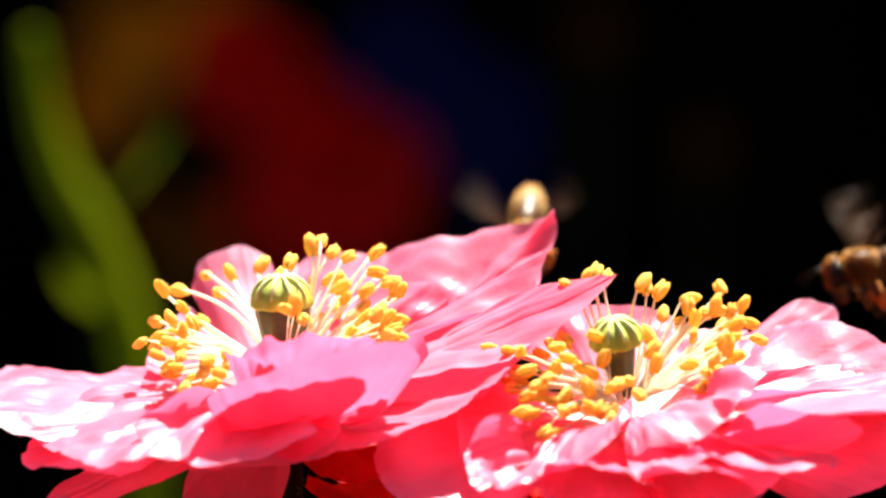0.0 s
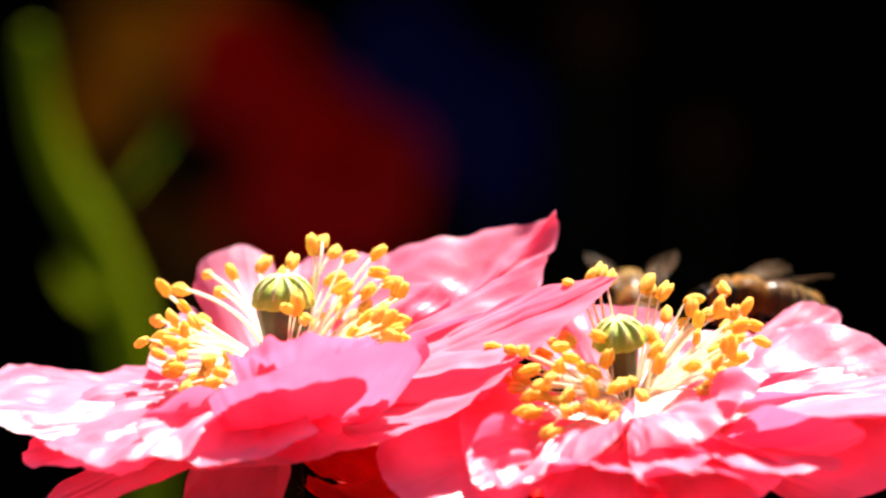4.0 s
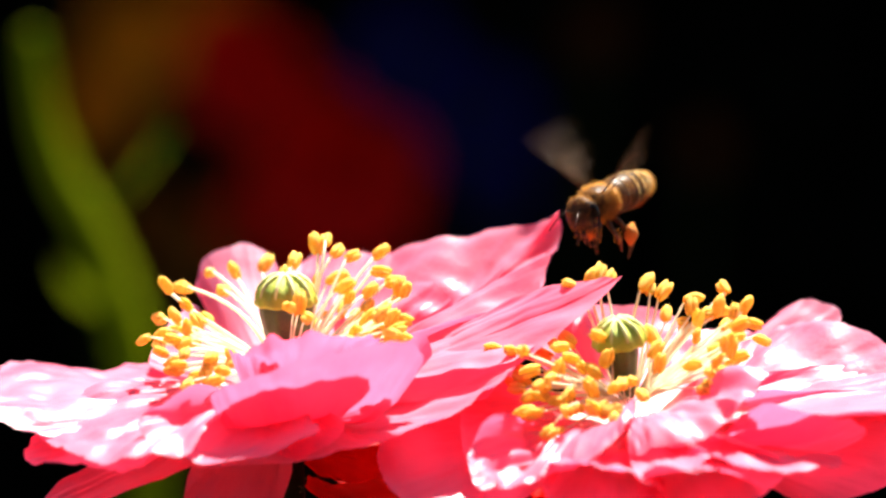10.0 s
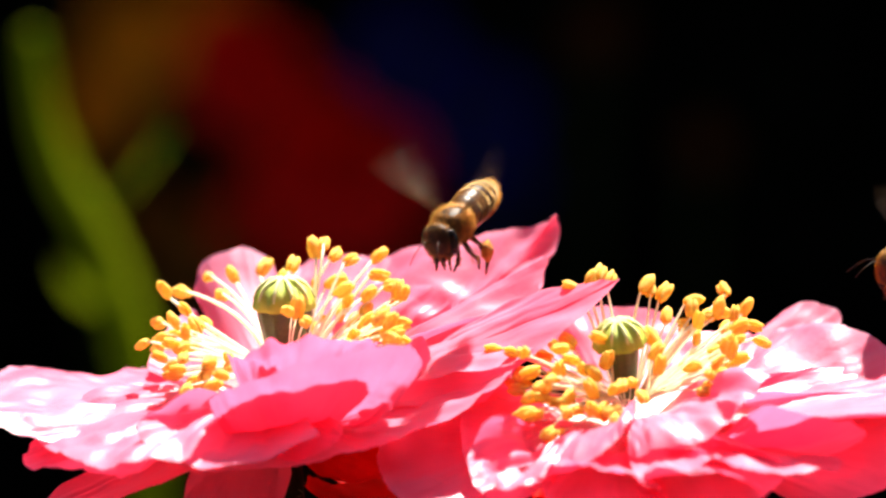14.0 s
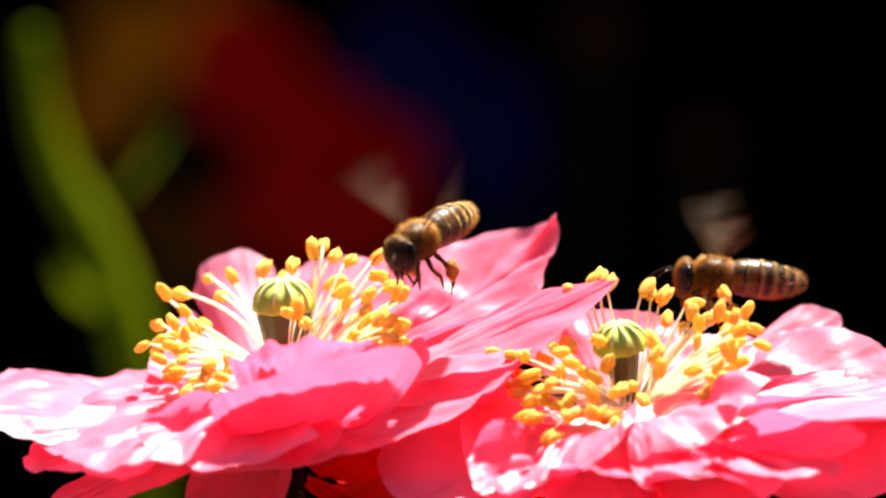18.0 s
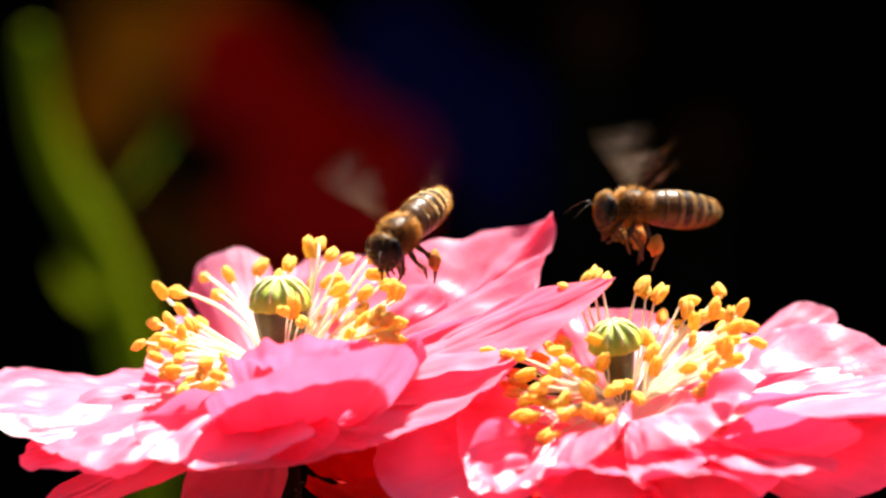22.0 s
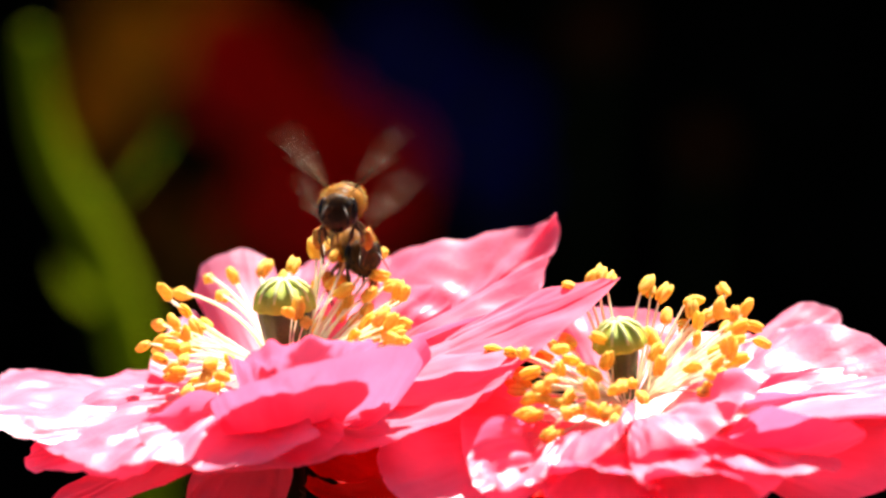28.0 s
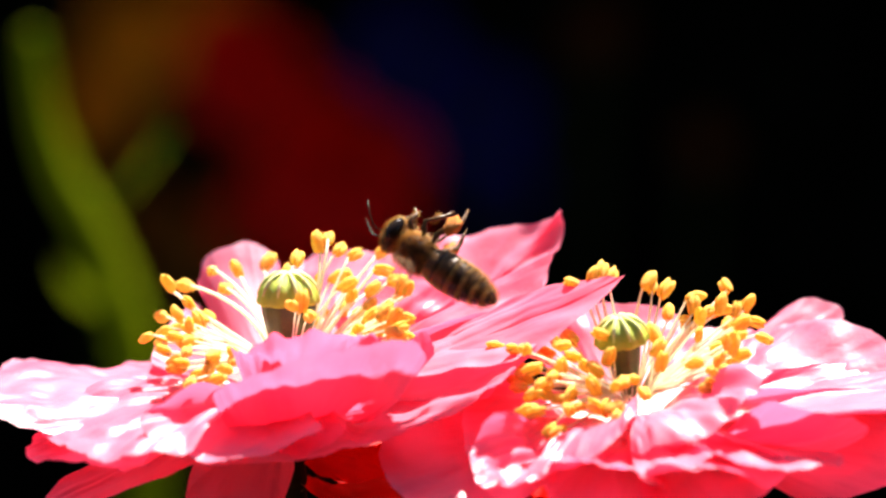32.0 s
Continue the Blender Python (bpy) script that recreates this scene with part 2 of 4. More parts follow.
def petal(flower, left, tip, right, belly, full, ruffle, material=None):
    """A petal of a full bloom, in millimetres: its two corners, its tip, and how far it bellies out between foot and rim.
    full: under 1 a broad round rim, over 1 a drawn-out tip; ruffle: depth of its crumples."""
    left, tip, right = Vector(left), Vector(tip), Vector(right)
    seed = 0.37 * len(flower.children) + 0.11 * tip.x
    middle, half = (left + right) / 2, (right - left) / 2
    out_way = Vector((middle.x + tip.x, middle.y + tip.y, 0)).normalized()
    across = Vector((-out_way.y, out_way.x, 0))
    if across.dot(half) < 0:
        across = -across
    facing = half.cross(tip).normalized()
    nu, ns = 60, 46
    verts, uvs = [], []
    for i in range(ns):
        s = i / (ns - 1)
        for j in range(nu):
            u = 2 * j / (nu - 1) - 1
            w = u * math.pi / 2
            rim = middle + half * math.copysign(abs(math.sin(w)) ** full, u) + (tip - middle) * max(0.0, math.cos(w)) ** full
            rim *= 1 + 0.030 * noise.noise((u * 3.1, seed, 0.3)) + 0.012 * noise.noise((u * 9, seed, 4.2)) + 0.006 * noise.noise((u * 24, seed, 9.1))
            foot = out_way * 1.2 + across * u * 1.1
            bow = foot.lerp(rim, 0.5) + Vector((0, 0, belly))
            p = foot * (1 - s) ** 2 + bow * 2 * s * (1 - s) + rim * s * s
            broad = half.length / 9
            lift = ruffle * s ** 1.4 * (0.9 * noise.noise((u * 1.9 * broad, s * 1.6, seed)) + 0.45 * noise.noise((u * 4.4 * broad, s * 1.7, seed + 7)))
            lift += ruffle * s * (1.35 - s) * 1.5 * (0.25 - abs(noise.noise((u * 3.0 * broad + 0.8 * s, s * 1.6, seed + 11))))
            lift += 0.55 * ruffle * s * (0.25 - abs(noise.noise((u * 7 * broad - s, s * 3.0 + u, seed + 17))))
            lift += 0.75 * ruffle * s * (1.2 - 0.6 * s) * (0.25 - abs(noise.noise(p * 0.17 + Vector((seed, 3.1, 0))))) * 2.0
            lift += 0.30 * ruffle * s * noise.noise(p * 0.42 + Vector((seed, 7.7, 0)))
            lift += 0.05 * s * noise.noise((u * 22 * broad, s * 1.4, seed + 3))
            verts.append((p + facing * lift) * MM)
            uvs.append((0.5 + u / 2, s))
    part("petal", mesh_from("petal", verts, grid_faces(ns, nu), material or PINK, uvs), flower)


ANTHER_MESH = mesh_from("anther", *join_data([ball_data((0.85 * MM, 0, 0.22 * MM), (1.12 * MM, 0.56 * MM, 0.42 * MM), 8, 10, 0.25, 1.0),
                                              ball_data((0.85 * MM, 0, -0.22 * MM), (1.05 * MM, 0.56 * MM, 0.42 * MM), 8, 10, 0.25, 5.0)]), ANTHER)


def filament_mesh(bend, length):
    pts, rad = [], []
    for i in range(10):
        s = i / 9
        pts.append((length * s * MM, 0, -bend * (s * s - 0.35 * s) * MM))
        rad.append((0.20 - 0.07 * s) * MM)
    return mesh_from("filament", *tube_data(pts, rad, 6), FILAMENT), Vector(pts[-1]), math.degrees(math.atan2(pts[-1][2] - pts[-2][2], pts[-1][0] - pts[-2][0]))


FILAMENTS = [filament_mesh(b, n) for b, n in ((0.6, 11.5), (1.8, 12.5), (2.8, 13), (-0.8, 11), (3.6, 11), (1.2, 14), (5.5, 11), (6.5, 10))]


def capsule_parts(flower, size, lean=0.0, girth=1.0):
    body = [(0.0, 0.9), (0.8, 1.15), (2.4, 1.6), (4.4, 2.15), (6.2, 2.55), (7.4, 2.66), (8.2, 2.55), (8.9, 2.2), (9.2, 1.2)]
    verts, faces = lathe_data([(x * size * MM, r * size * girth * MM) for x, r in body], 36, lambda x, w: 1 + 0.045 * math.cos(w * 10))
    upright = pose(0, 0, 0, 0, -90, 0)
    capsule = part("seed_capsule", mesh_from("seed_capsule", verts, faces, CAPSULE), flower, "green ribbed seed capsule", pose(0, 0, 0.0024, 0, lean, 0) @ upright)
    rays = 10
    verts = []
    rim = [(10.3, 0.05), (10.25, 0.6), (10.0, 1.25), (9.55, 1.95), (8.95, 2.5), (8.3, 2.85), (7.6, 3.0), (7.35, 2.9), (7.6, 2.6), (8.6, 1.8)]
    for i, (x, r) in enumerate(rim):
        for k in range(80):
            w = 2 * math.pi * k / 80
            lobe = abs(math.cos(w * rays / 2))
            q = r * (1 + (0.07 * lobe if r > 1.9 else 0.0))
            xx = x + (0.28 * lobe * r / 3 - (0.35 * lobe if r > 2.7 else 0.0))
            verts.append((xx * size * MM, q * size * MM * math.sin(w), q * size * MM * math.cos(w)))
    disc = part("stigma_disc", mesh_from("stigma_disc", verts, grid_faces(len(rim), 80, True), DISC), capsule, "pale green scalloped stigma disc")
    ray_pts = [(10.38, 0.15), (10.34, 0.8), (10.15, 1.5), (9.75, 2.1), (9.15, 2.62), (8.3, 3.02)]
    ray = mesh_from("stigma_ray", *tube_data([(x * size * MM, 0, r * size * MM) for x, r in ray_pts], [v * size * MM for v in (0.10, 0.20, 0.24, 0.24, 0.22, 0.12)], 6), RAY)
    for k in range(rays):
        part("stigma_ray", ray, capsule, "", pose(0, 0, 0, 360 / rays * k, 0, 0))


def stamen_parts(flower, seed, bunches):
    """bunches: how many, the way they point and its spread, their rise and its spread, shortest and longest (mm)."""
    rng = random.Random(seed)
    for count, way, spread, rise, fan, short, long in bunches:
        for k in range(count):
            az = way + spread * (2 * (k + rng.random()) / count - 1)
            el = rise + fan * rng.uniform(-1, 1)
            mesh, tip, slope = FILAMENTS[rng.randrange(6)]
            scale = rng.uniform(short, long) / 12.5
            foot = Matrix.Translation(Vector((math.cos(radians(az)) * 2.0, math.sin(radians(az)) * 2.0, 3.6)) * MM)
            m = foot @ pose(0, 0, 0, 0, 0, az) @ pose(0, 0, 0, 0, -el, 0) @ pose(0, 0, 0, rng.uniform(-40, 40), 0, 0) @ Matrix.Diagonal((scale, scale, scale, 1))
            filament = part("filament", mesh, flower, "", m)
            big = rng.uniform(0.70, 1.0)
            part("anther", ANTHER_MESH, filament, "", Matrix.Translation(tip) @ pose(-0.0003, 0, 0, rng.uniform(0, 180), -slope + rng.uniform(-40, 40), rng.uniform(-45, 45)) @ Matrix.Diagonal((big / scale, big / scale, big / scale, 1)))


def stamens_to(flower, tips):
    """Stamens whose anthers stand at the given places (mm)."""
    rng = random.Random(len(flower.children))
    for tip in tips:
        tip = Vector(tip)
        foot = Vector((tip.x, tip.y, 0)).normalized() * 2.0 + Vector((0, 0, 3.2))
        mesh, end, slope = FILAMENTS[rng.randrange(len(FILAMENTS)) if tip.z > 6.5 else rng.randrange(4, len(FILAMENTS))]
        way = (tip - foot) * (1 - 0.75 / (tip - foot).length)
        scale = way.length * MM / end.length
        az, el = math.degrees(math.atan2(way.y, way.x)), math.degrees(math.asin(way.z / way.length))
        tail = math.degrees(math.atan2(end.z, end.x))
        m = Matrix.Translation(foot * MM) @ pose(0, 0, 0, 0, 0, az) @ pose(0, 0, 0, 0, -el, 0) @ pose(0, 0, 0, rng.uniform(-50, 50), 0, 0) @ pose(0, 0, 0, 0, tail, 0) @ Matrix.Diagonal((scale, scale, scale, 1))
        filament = part("filament", mesh, flower, "", m)
        big = rng.uniform(0.85, 1.1)
        part("anther", ANTHER_MESH, filament, "", Matrix.Translation(end) @ pose(-0.0003, 0, 0, rng.uniform(0, 180), -slope + rng.uniform(-50, 50), rng.uniform(-60, 60)) @ Matrix.Diagonal((big / scale, big / scale, big / scale, 1)))


def stem_part(flower, length, bend, hairs, radius=0.85):
    pts = [Vector((bend * math.sin(s * 2.2) * (1 if i else 0), 4 * s * s, -length * s)) * MM for i, s in ((i, i / 24) for i in range(25))]
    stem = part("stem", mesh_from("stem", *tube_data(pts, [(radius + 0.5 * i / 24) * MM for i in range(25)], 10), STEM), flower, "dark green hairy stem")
    rng = random.Random(5)
    pieces = []
    for k in range(hairs):
        s = rng.random() ** 1.6 * 0.35
        p = pts[0].lerp(pts[-1], s)
        p.x = bend * math.sin(s * 2.2) * MM
        w = rng.uniform(0, 2 * math.pi)
        d = Vector((math.cos(w), math.sin(w), rng.uniform(-0.4, 0.5))).normalized()
        pieces.append(tube_data([p + d * 0.7 * MM, p + d * rng.uniform(1.8, 3.2) * MM], [0.06 * MM, 0.015 * MM], 3))
    if pieces:
        part("hairs", mesh_from("hairs", *join_data(pieces), HAIR), stem)


def petals(flower, material, specs):
    for k, spec in enumerate(specs):
        part("petal", petal_mesh(*spec[:9], 3.7 * k + 0.9, material, *spec[9:]), flower)


LEFT_AT, RIGHT_AT, LOW_AT = Vector((-0.0153, -0.0026, 0.4852)), Vector((0.0175, -0.0070, 0.4836)), Vector((0.0060, 0.0060, 0.4690))

poppy_left = tagged(new("pink_poppy"), "wide open semi-double pink poppy with orange stamens", "flower", "pink poppies")
# petals of poppy_left: left corner, tip, right corner (mm), belly, roundness, ruffle
petal(poppy_left, (7.0, 21.0, 10.0), (26.8, 17.0, 15.0), (23.0, 6.0, 7.5), -3.5, 1.9, 1.5)
petal(poppy_left, (10.6, 6.0, 4.7), (25.2, 9.0, 12.8), (23.1, 4.0, 7.9), 1.0, 1.8, 0.6)
petal(poppy_left, (11.3, 1.0, 6.2), (24.2, 2.0, 8.5), (21.0, -8.0, 5.3), 1.0, 1.0, 0.9)
petal(poppy_left, (20.6, 3.0, 8.7), (32.4, -2.0, 12.4), (18.9, -8.0, 2.2), -1.0, 1.7, 0.8)
petal(poppy_left, (7.6, -14.0, -1.0), (14.6, -13.0, 1.0), (21.8, -8.0, 5.0), -3.0, 1.2, 0.8)
petal(poppy_left, (-6.7, -14.0, 2.7), (4.0, -15.0, 7.6), (13.1, -13.0, 6.6), -8.0, 0.85, 0.7)
petal(poppy_left, (-5.2, -10.0, 5.9), (2.8, -11.0, 8.8), (8.9, -9.0, 7.0), -3.0, 0.9, 1.8)
petal(poppy_left, (10.3, -9.0, 5.2), (12.7, -6.0, 7.7), (14.0, -8.0, 5.8), -4.0, 1.2, 0.8)
petal(poppy_left, (-9.0, -12.0, -3.7), (-0.8, -15.0, -2.7), (8.1, -12.0, -1.4), -1.0, 0.8, 0.5)
petal(poppy_left, (-20.0, 16.0, -1.0), (-30.8, 3.0, 1.3), (-22.4, -11.0, -1.3), 0.5, 0.75, 1.0)
petal(poppy_left, (-23.9, -7.0, -1.6), (-21.2, -13.0, -3.7), (-11.9, -16.0, -1.5), 0.5, 0.7, 1.2)
petal(poppy_left, (-18.0, 2.0, 1.1), (-22.0, -12.0, -1.6), (-8.5, -19.0, -0.8), 3.5, 0.75, 1.2)
petal(poppy_left, (-8.9, -12.0, 3.9), (-10.2, -18.0, -1.1), (3.5, -17.0, 0.6), 1.0, 0.7, 0.8)
petal(poppy_left, (-13.2, 12.0, 1.1), (-19.1, 11.0, 0.3), (-17.6, 3.0, 0.7), 1.0, 0.9, 0.5)
petal(poppy_left, (-9.8, 17.0, 5.9), (-12.8, 15.0, 4.3), (-14.0, 9.0, 1.5), -1.0, 0.9, 0.4)
petal(poppy_left, (-9.8, 18.0, 7.2), (-6.0, 20.0, 11.8), (-1.4, 19.0, 7.9), -3.0, 0.85, 0.3)
petal(poppy_left, (-1.3, 19.0, 7.3), (5.3, 21.0, 11.0), (12.2, 18.0, 8.7), -2.0, 0.8, 0.8)
petal(poppy_left, (2.7, 11.0, 6.5), (10.6, 12.0, 9.8), (15.6, 9.0, 6.9), -1.0, 0.9, 1.0)
petal(poppy_left, (-17.1, -4.0, -4.6), (-24.2, -8.0, -9.9), (-8.8, -10.0, -4.3), 1.0, 1.3, 0.5)
petal(poppy_left, (-9.1, -5.0, -4.9), (-6.0, -8.0, -10.8), (0.6, -7.0, -5.5), 2.0, 0.6, 0.7)
petal(poppy_left, (5.5, -12.0, 0.6), (3.4, -14.0, -1.7), (-0.9, -13.0, -1.9), 0.5, 0.9, 0.6)
capsule_parts(poppy_left, 0.97, -1.5)
stamen_parts(poppy_left, 11, [
    (16, 180, 40, 16, 16, 8.5, 11.5), (5, 68, 30, 45, 10, 8, 10), (26, 10, 50, 24, 18, 7.5, 10.5),
    (7, 222, 22, 6, 9, 7, 10), (14, 20, 60, 34, 14, 6, 9)])
# outstanding stamens of poppy_left
stamens_to(poppy_left, [(-12.7, 8.0, 9.8), (-10.8, 9.0, 10.0), (-13.3, 5.0, 7.5), (-13.2, 1.0, 5.5), (-8.6, 12.0, 11.3), (-5.8, 12.0, 10.7), (-3.3, 13.0, 11.3), (0.3, 5.0, 13.4), (2.9, 6.0, 14.5), (3.7, 6.0, 15.5), (4.5, 8.0, 13.9), (5.9, 8.0, 13.5), (8.8, 9.0, 13.4), (8.7, 7.0, 12.4), (10.2, 6.0, 11.3), (11.3, 4.0, 10.3), (5.1, 5.0, 10.8), (7.9, 5.0, 10.2), (-7.0, 9.0, 9.8)])
stamens_to(poppy_left, [(8.0, 0.0, 8.1), (10.5, 1.0, 8.0), (11.5, 3.0, 8.1), (8.7, -3.0, 6.8), (10.3, -3.0, 6.8), (11.5, -1.0, 7.1), (-7.6, -5.0, 5.7), (-5.5, -7.0, 5.5), (-8.2, -6.0, 4.6), (-10.6, -2.0, 5.6), (-9.6, 0.0, 6.4), (-11.0, -4.0, 3.9), (1.3, -5.0, 10.4), (2.1, -5.0, 10.0), (-1.5, -7.0, 7.6), (0.8, -5.0, 10.7), (-12.7, 2.0, 6.9)])
stem_part(poppy_left, 485, 6, 240, 1.3)

poppy_right = tagged(new("pink_poppy"), "ruffled open pink poppy with orange stamens and a green capsule", "flower", "pink poppies")
# petals of poppy_right: left corner, tip, right corner (mm), belly, roundness, ruffle
petal(poppy_right, (12.8, 13.3, 1.0), (18.2, 18.1, 6.4), (21.9, 14.6, 3.5), -2.0, 0.85, 0.6)
petal(poppy_right, (12.6, 9.2, 1.0), (20.0, 13.9, 5.8), (29.2, 1.3, 2.1), -2.0, 0.95, 0.6)
petal(poppy_right, (12.5, 5.5, 3.1), (31.0, 3.6, 3.8), (26.0, -7.5, 4.2), 0.5, 0.8, 0.5)
petal(poppy_right, (12.7, 0.5, 3.3), (29.6, -3.5, 4.1), (18.2, -13.3, 6.2), 1.0, 0.8, 0.4)
petal(poppy_right, (9.9, -9.5, 4.2), (17.0, -12.3, 6.0), (21.3, -9.8, 2.1), -6.0, 0.8, 0.8)
petal(poppy_right, (26.7, 3.1, 0.3), (28.8, -3.3, -1.9), (15.5, -8.7, -4.4), 1.0, 0.7, 0.6)
petal(poppy_right, (9.2, -11.7, 2.7), (12.2, -17.2, 0.0), (0.6, -17.5, -2.7), 2.0, 0.8, 0.5)
petal(poppy_right, (-5.6, -13.8, 2.1), (-6.2, -18.5, -2.0), (3.7, -18.5, -2.3), 2.0, 0.75, 0.8)
petal(poppy_right, (-0.5, -11.8, 2.4), (5.9, -13.6, 3.7), (13.1, -6.0, 7.6), 5.0, 1.1, 1.1)
petal(poppy_right, (-10.1, -14.0, 1.3), (-5.7, -15.9, 2.0), (0.3, -10.3, 5.5), 5.0, 0.9, 0.9)
petal(poppy_right, (-13.0, 6.6, 4.0), (-23.7, -3.1, -0.6), (-13.0, -14.5, -2.5), 1.0, 0.75, 0.7)
petal(poppy_right, (-12.3, 2.5, 3.7), (-16.0, -4.9, 1.3), (-11.4, -16.4, -2.0), 1.0, 0.8, 0.7)
petal(poppy_right, (-3.8, 12.9, 5.9), (0.6, 17.1, 6.6), (7.3, 14.7, 4.1), -2.0, 0.9, 0.6)
petal(poppy_right, (-11.1, 9.9, 5.8), (-7.7, 12.3, 8.2), (-2.7, 13.1, 7.0), -1.0, 0.9, 0.7)
petal(poppy_right, (1.7, 10.5, 3.2), (9.2, 14.8, 4.7), (14.1, 12.5, 2.5), -1.0, 0.8, 0.8)
petal(poppy_right, (-11.9, -9.6, 3.9), (-15.3, -15.0, 1.4), (-9.1, -17.1, 0.8), 1.0, 0.9, 1.8)
petal(poppy_right, (3.3, -13.7, 3.4), (6.2, -17.7, 3.5), (-0.0, -17.9, 1.7), 0.5, 0.9, 0.9)
petal(poppy_right, (25.6, 9.6, 3.5), (28.4, 4.4, 2.5), (24.1, -0.8, 1.5), 0.5, 0.9, 0.8)
petal(poppy_right, (8.0, -14.7, 3.2), (13.5, -17.8, 2.5), (19.3, -11.9, 1.4), 0.5, 0.9, 0.8)
petal(poppy_right, (0.6, -17.0, 1.3), (5.7, -18.8, 2.7), (11.8, -17.1, 0.4), -1.0, 0.85, 0.9)
petal(poppy_right, (-8.3, -15.9, 2.0), (-3.2, -18.8, 2.5), (2.6, -18.2, 0.1), -1.0, 0.9, 1.0)
capsule_parts(poppy_right, 0.84, -8, 0.76)
stamen_parts(poppy_right, 23, [
    (12, 188, 40, 20, 16, 7, 10), (12, 8, 42, 32, 15, 8, 11.5),
    (6, 235, 44, 14, 14, 5, 8), (8, 20, 50, 36, 14, 6, 9)])
# outstanding stamens of poppy_right
stamens_to(poppy_right, [(-5.0, 6.8, 12.8), (-4.0, 6.8, 12.8), (-3.0, 7.0, 13.9), (-2.1, 6.9, 13.3), (1.5, 5.9, 13.1), (2.4, 5.8, 12.7), (3.4, 6.7, 12.0), (6.2, 7.6, 11.2), (6.8, 6.5, 10.0), (8.4, 7.4, 9.8), (10.5, 9.7, 11.2), (9.5, 7.4, 9.6), (12.1, 7.4, 9.8), (12.6, 6.3, 9.2), (10.1, 4.3, 9.1), (7.4, 4.4, 9.6), (11.3, 3.3, 8.9), (2.8, 0.3, 9.2), (1.7, 0.4, 9.8)])
stamens_to(poppy_right, [(5.7, -2.0, 7.6), (7.2, -5.2, 5.9), (7.9, -4.2, 5.9), (9.0, -1.1, 6.7), (10.2, -0.0, 6.9), (10.6, 2.1, 7.9), (-6.4, -0.7, 9.2), (-9.5, -2.0, 7.1), (-7.5, -3.1, 6.6), (-9.2, -4.3, 5.5), (-6.2, -4.3, 5.6), (-10.1, -6.5, 4.2), (-6.5, -7.5, 3.9), (-8.1, -8.7, 3.0), (-3.8, -6.3, 5.6), (-3.6, -8.4, 4.6), (-0.8, -5.1, 7.1), (-2.4, -1.6, 10.5)])
stamens_to(poppy_right, [(-5.8, 0.3, 9.1), (-5.4, -1.9, 8.2), (-8.6, -4.2, 6.0), (-7.1, -9.7, 2.9), (-2.7, -2.9, 8.0), (-11.0, -3.3, 5.3), (-9.2, -7.5, 4.2), (-4.6, -3.0, 7.4), (-3.2, -4.0, 7.2), (-2.0, -6.2, 6.3), (-1.5, -7.5, 4.2), (-2.8, -7.3, 5.3), (0.0, -5.1, 6.9), (1.0, -5.2, 5.9), (3.0, -3.0, 7.4), (2.2, -1.8, 8.7)])
stem_part(poppy_right, 484, -8, 0)

poppy_low = tagged(new("red_poppy"), "deep red poppy half hidden under the pink ones", "flower")
petals(poppy_low, RED, [
    (20, 26, 13, 5, 18, 0.3, 0.1, 0, 1.2),
    (110, 25, 13, 10, 20, 0.3, 0.1, 0, 1.2),
])
petal(poppy_low, (-11.2, -5.0, 11.1), (-19.4, -11.0, 11.3), (-13.8, -17.0, 10.5), 2.0, 0.9, 0.8, RED)
petal(poppy_low, (-19.0, -15.0, 9.0), (-11.0, -20.0, 11.4), (0.3, -18.0, 9.1), -2.0, 0.8, 1.0, RED)
petal(poppy_low, (-7.3, -14.0, 9.8), (-0.9, -20.0, 10.0), (6.2, -16.0, 7.5), -1.0, 0.8, 1.0, RED)
capsule_parts(poppy_low, 0.5, 0)
stem_part(poppy_low, 470, 4, 0)
poppy_left.matrix_basis = Matrix.Translation(LEFT_AT)
poppy_right.matrix_basis = Matrix.Translation(RIGHT_AT) @ pose(0, 0, 0, 8, 0, 0)
poppy_low.matrix_basis = Matrix.Translation(LOW_AT)


# ---- flowers far behind, in the made-up hedge's shade ----
def far_poppy(name, label, at, material, size, tilt, seed):
    flower = tagged(new(name), label, "flower", "blurred poppies behind")
    rng = random.Random(seed)
    for k in range(5):
        spec = (72 * k + rng.uniform(-16, 16), size * rng.uniform(0.62, 1.16), size * rng.uniform(0.45, 0.62), 20, 35, 0.3, 0.1, rng.uniform(-8, 8), size * 0.05)
        part("petal", petal_mesh(*spec, seed + k * 2.3, material, 0.0, 0.0, 0.0, 16, 12), flower)
    heart = part("seed_capsule", mesh_from("seed_capsule", *ball_data((0, 0, size * 0.12 * MM), (size * 0.10 * MM,) * 3), material), flower)
    flower.matrix_basis = Matrix.Translation(at) @ pose(0, 0, 0, tilt, 0, 0)
    m = flower.matrix_basis.inverted()
    foot = Vector((at[0], at[1] + 0.02, 0))
    pts = [m @ (Vector(at).lerp(foot, s / 10) + Vector((0, 0.02 * math.sin(s * 0.31), 0))) for s in range(11)]
    part("stem", mesh_from("stem", *tube_data(pts, [0.0016] * 11, 8), STEM_SHADE), flower)
    return flower


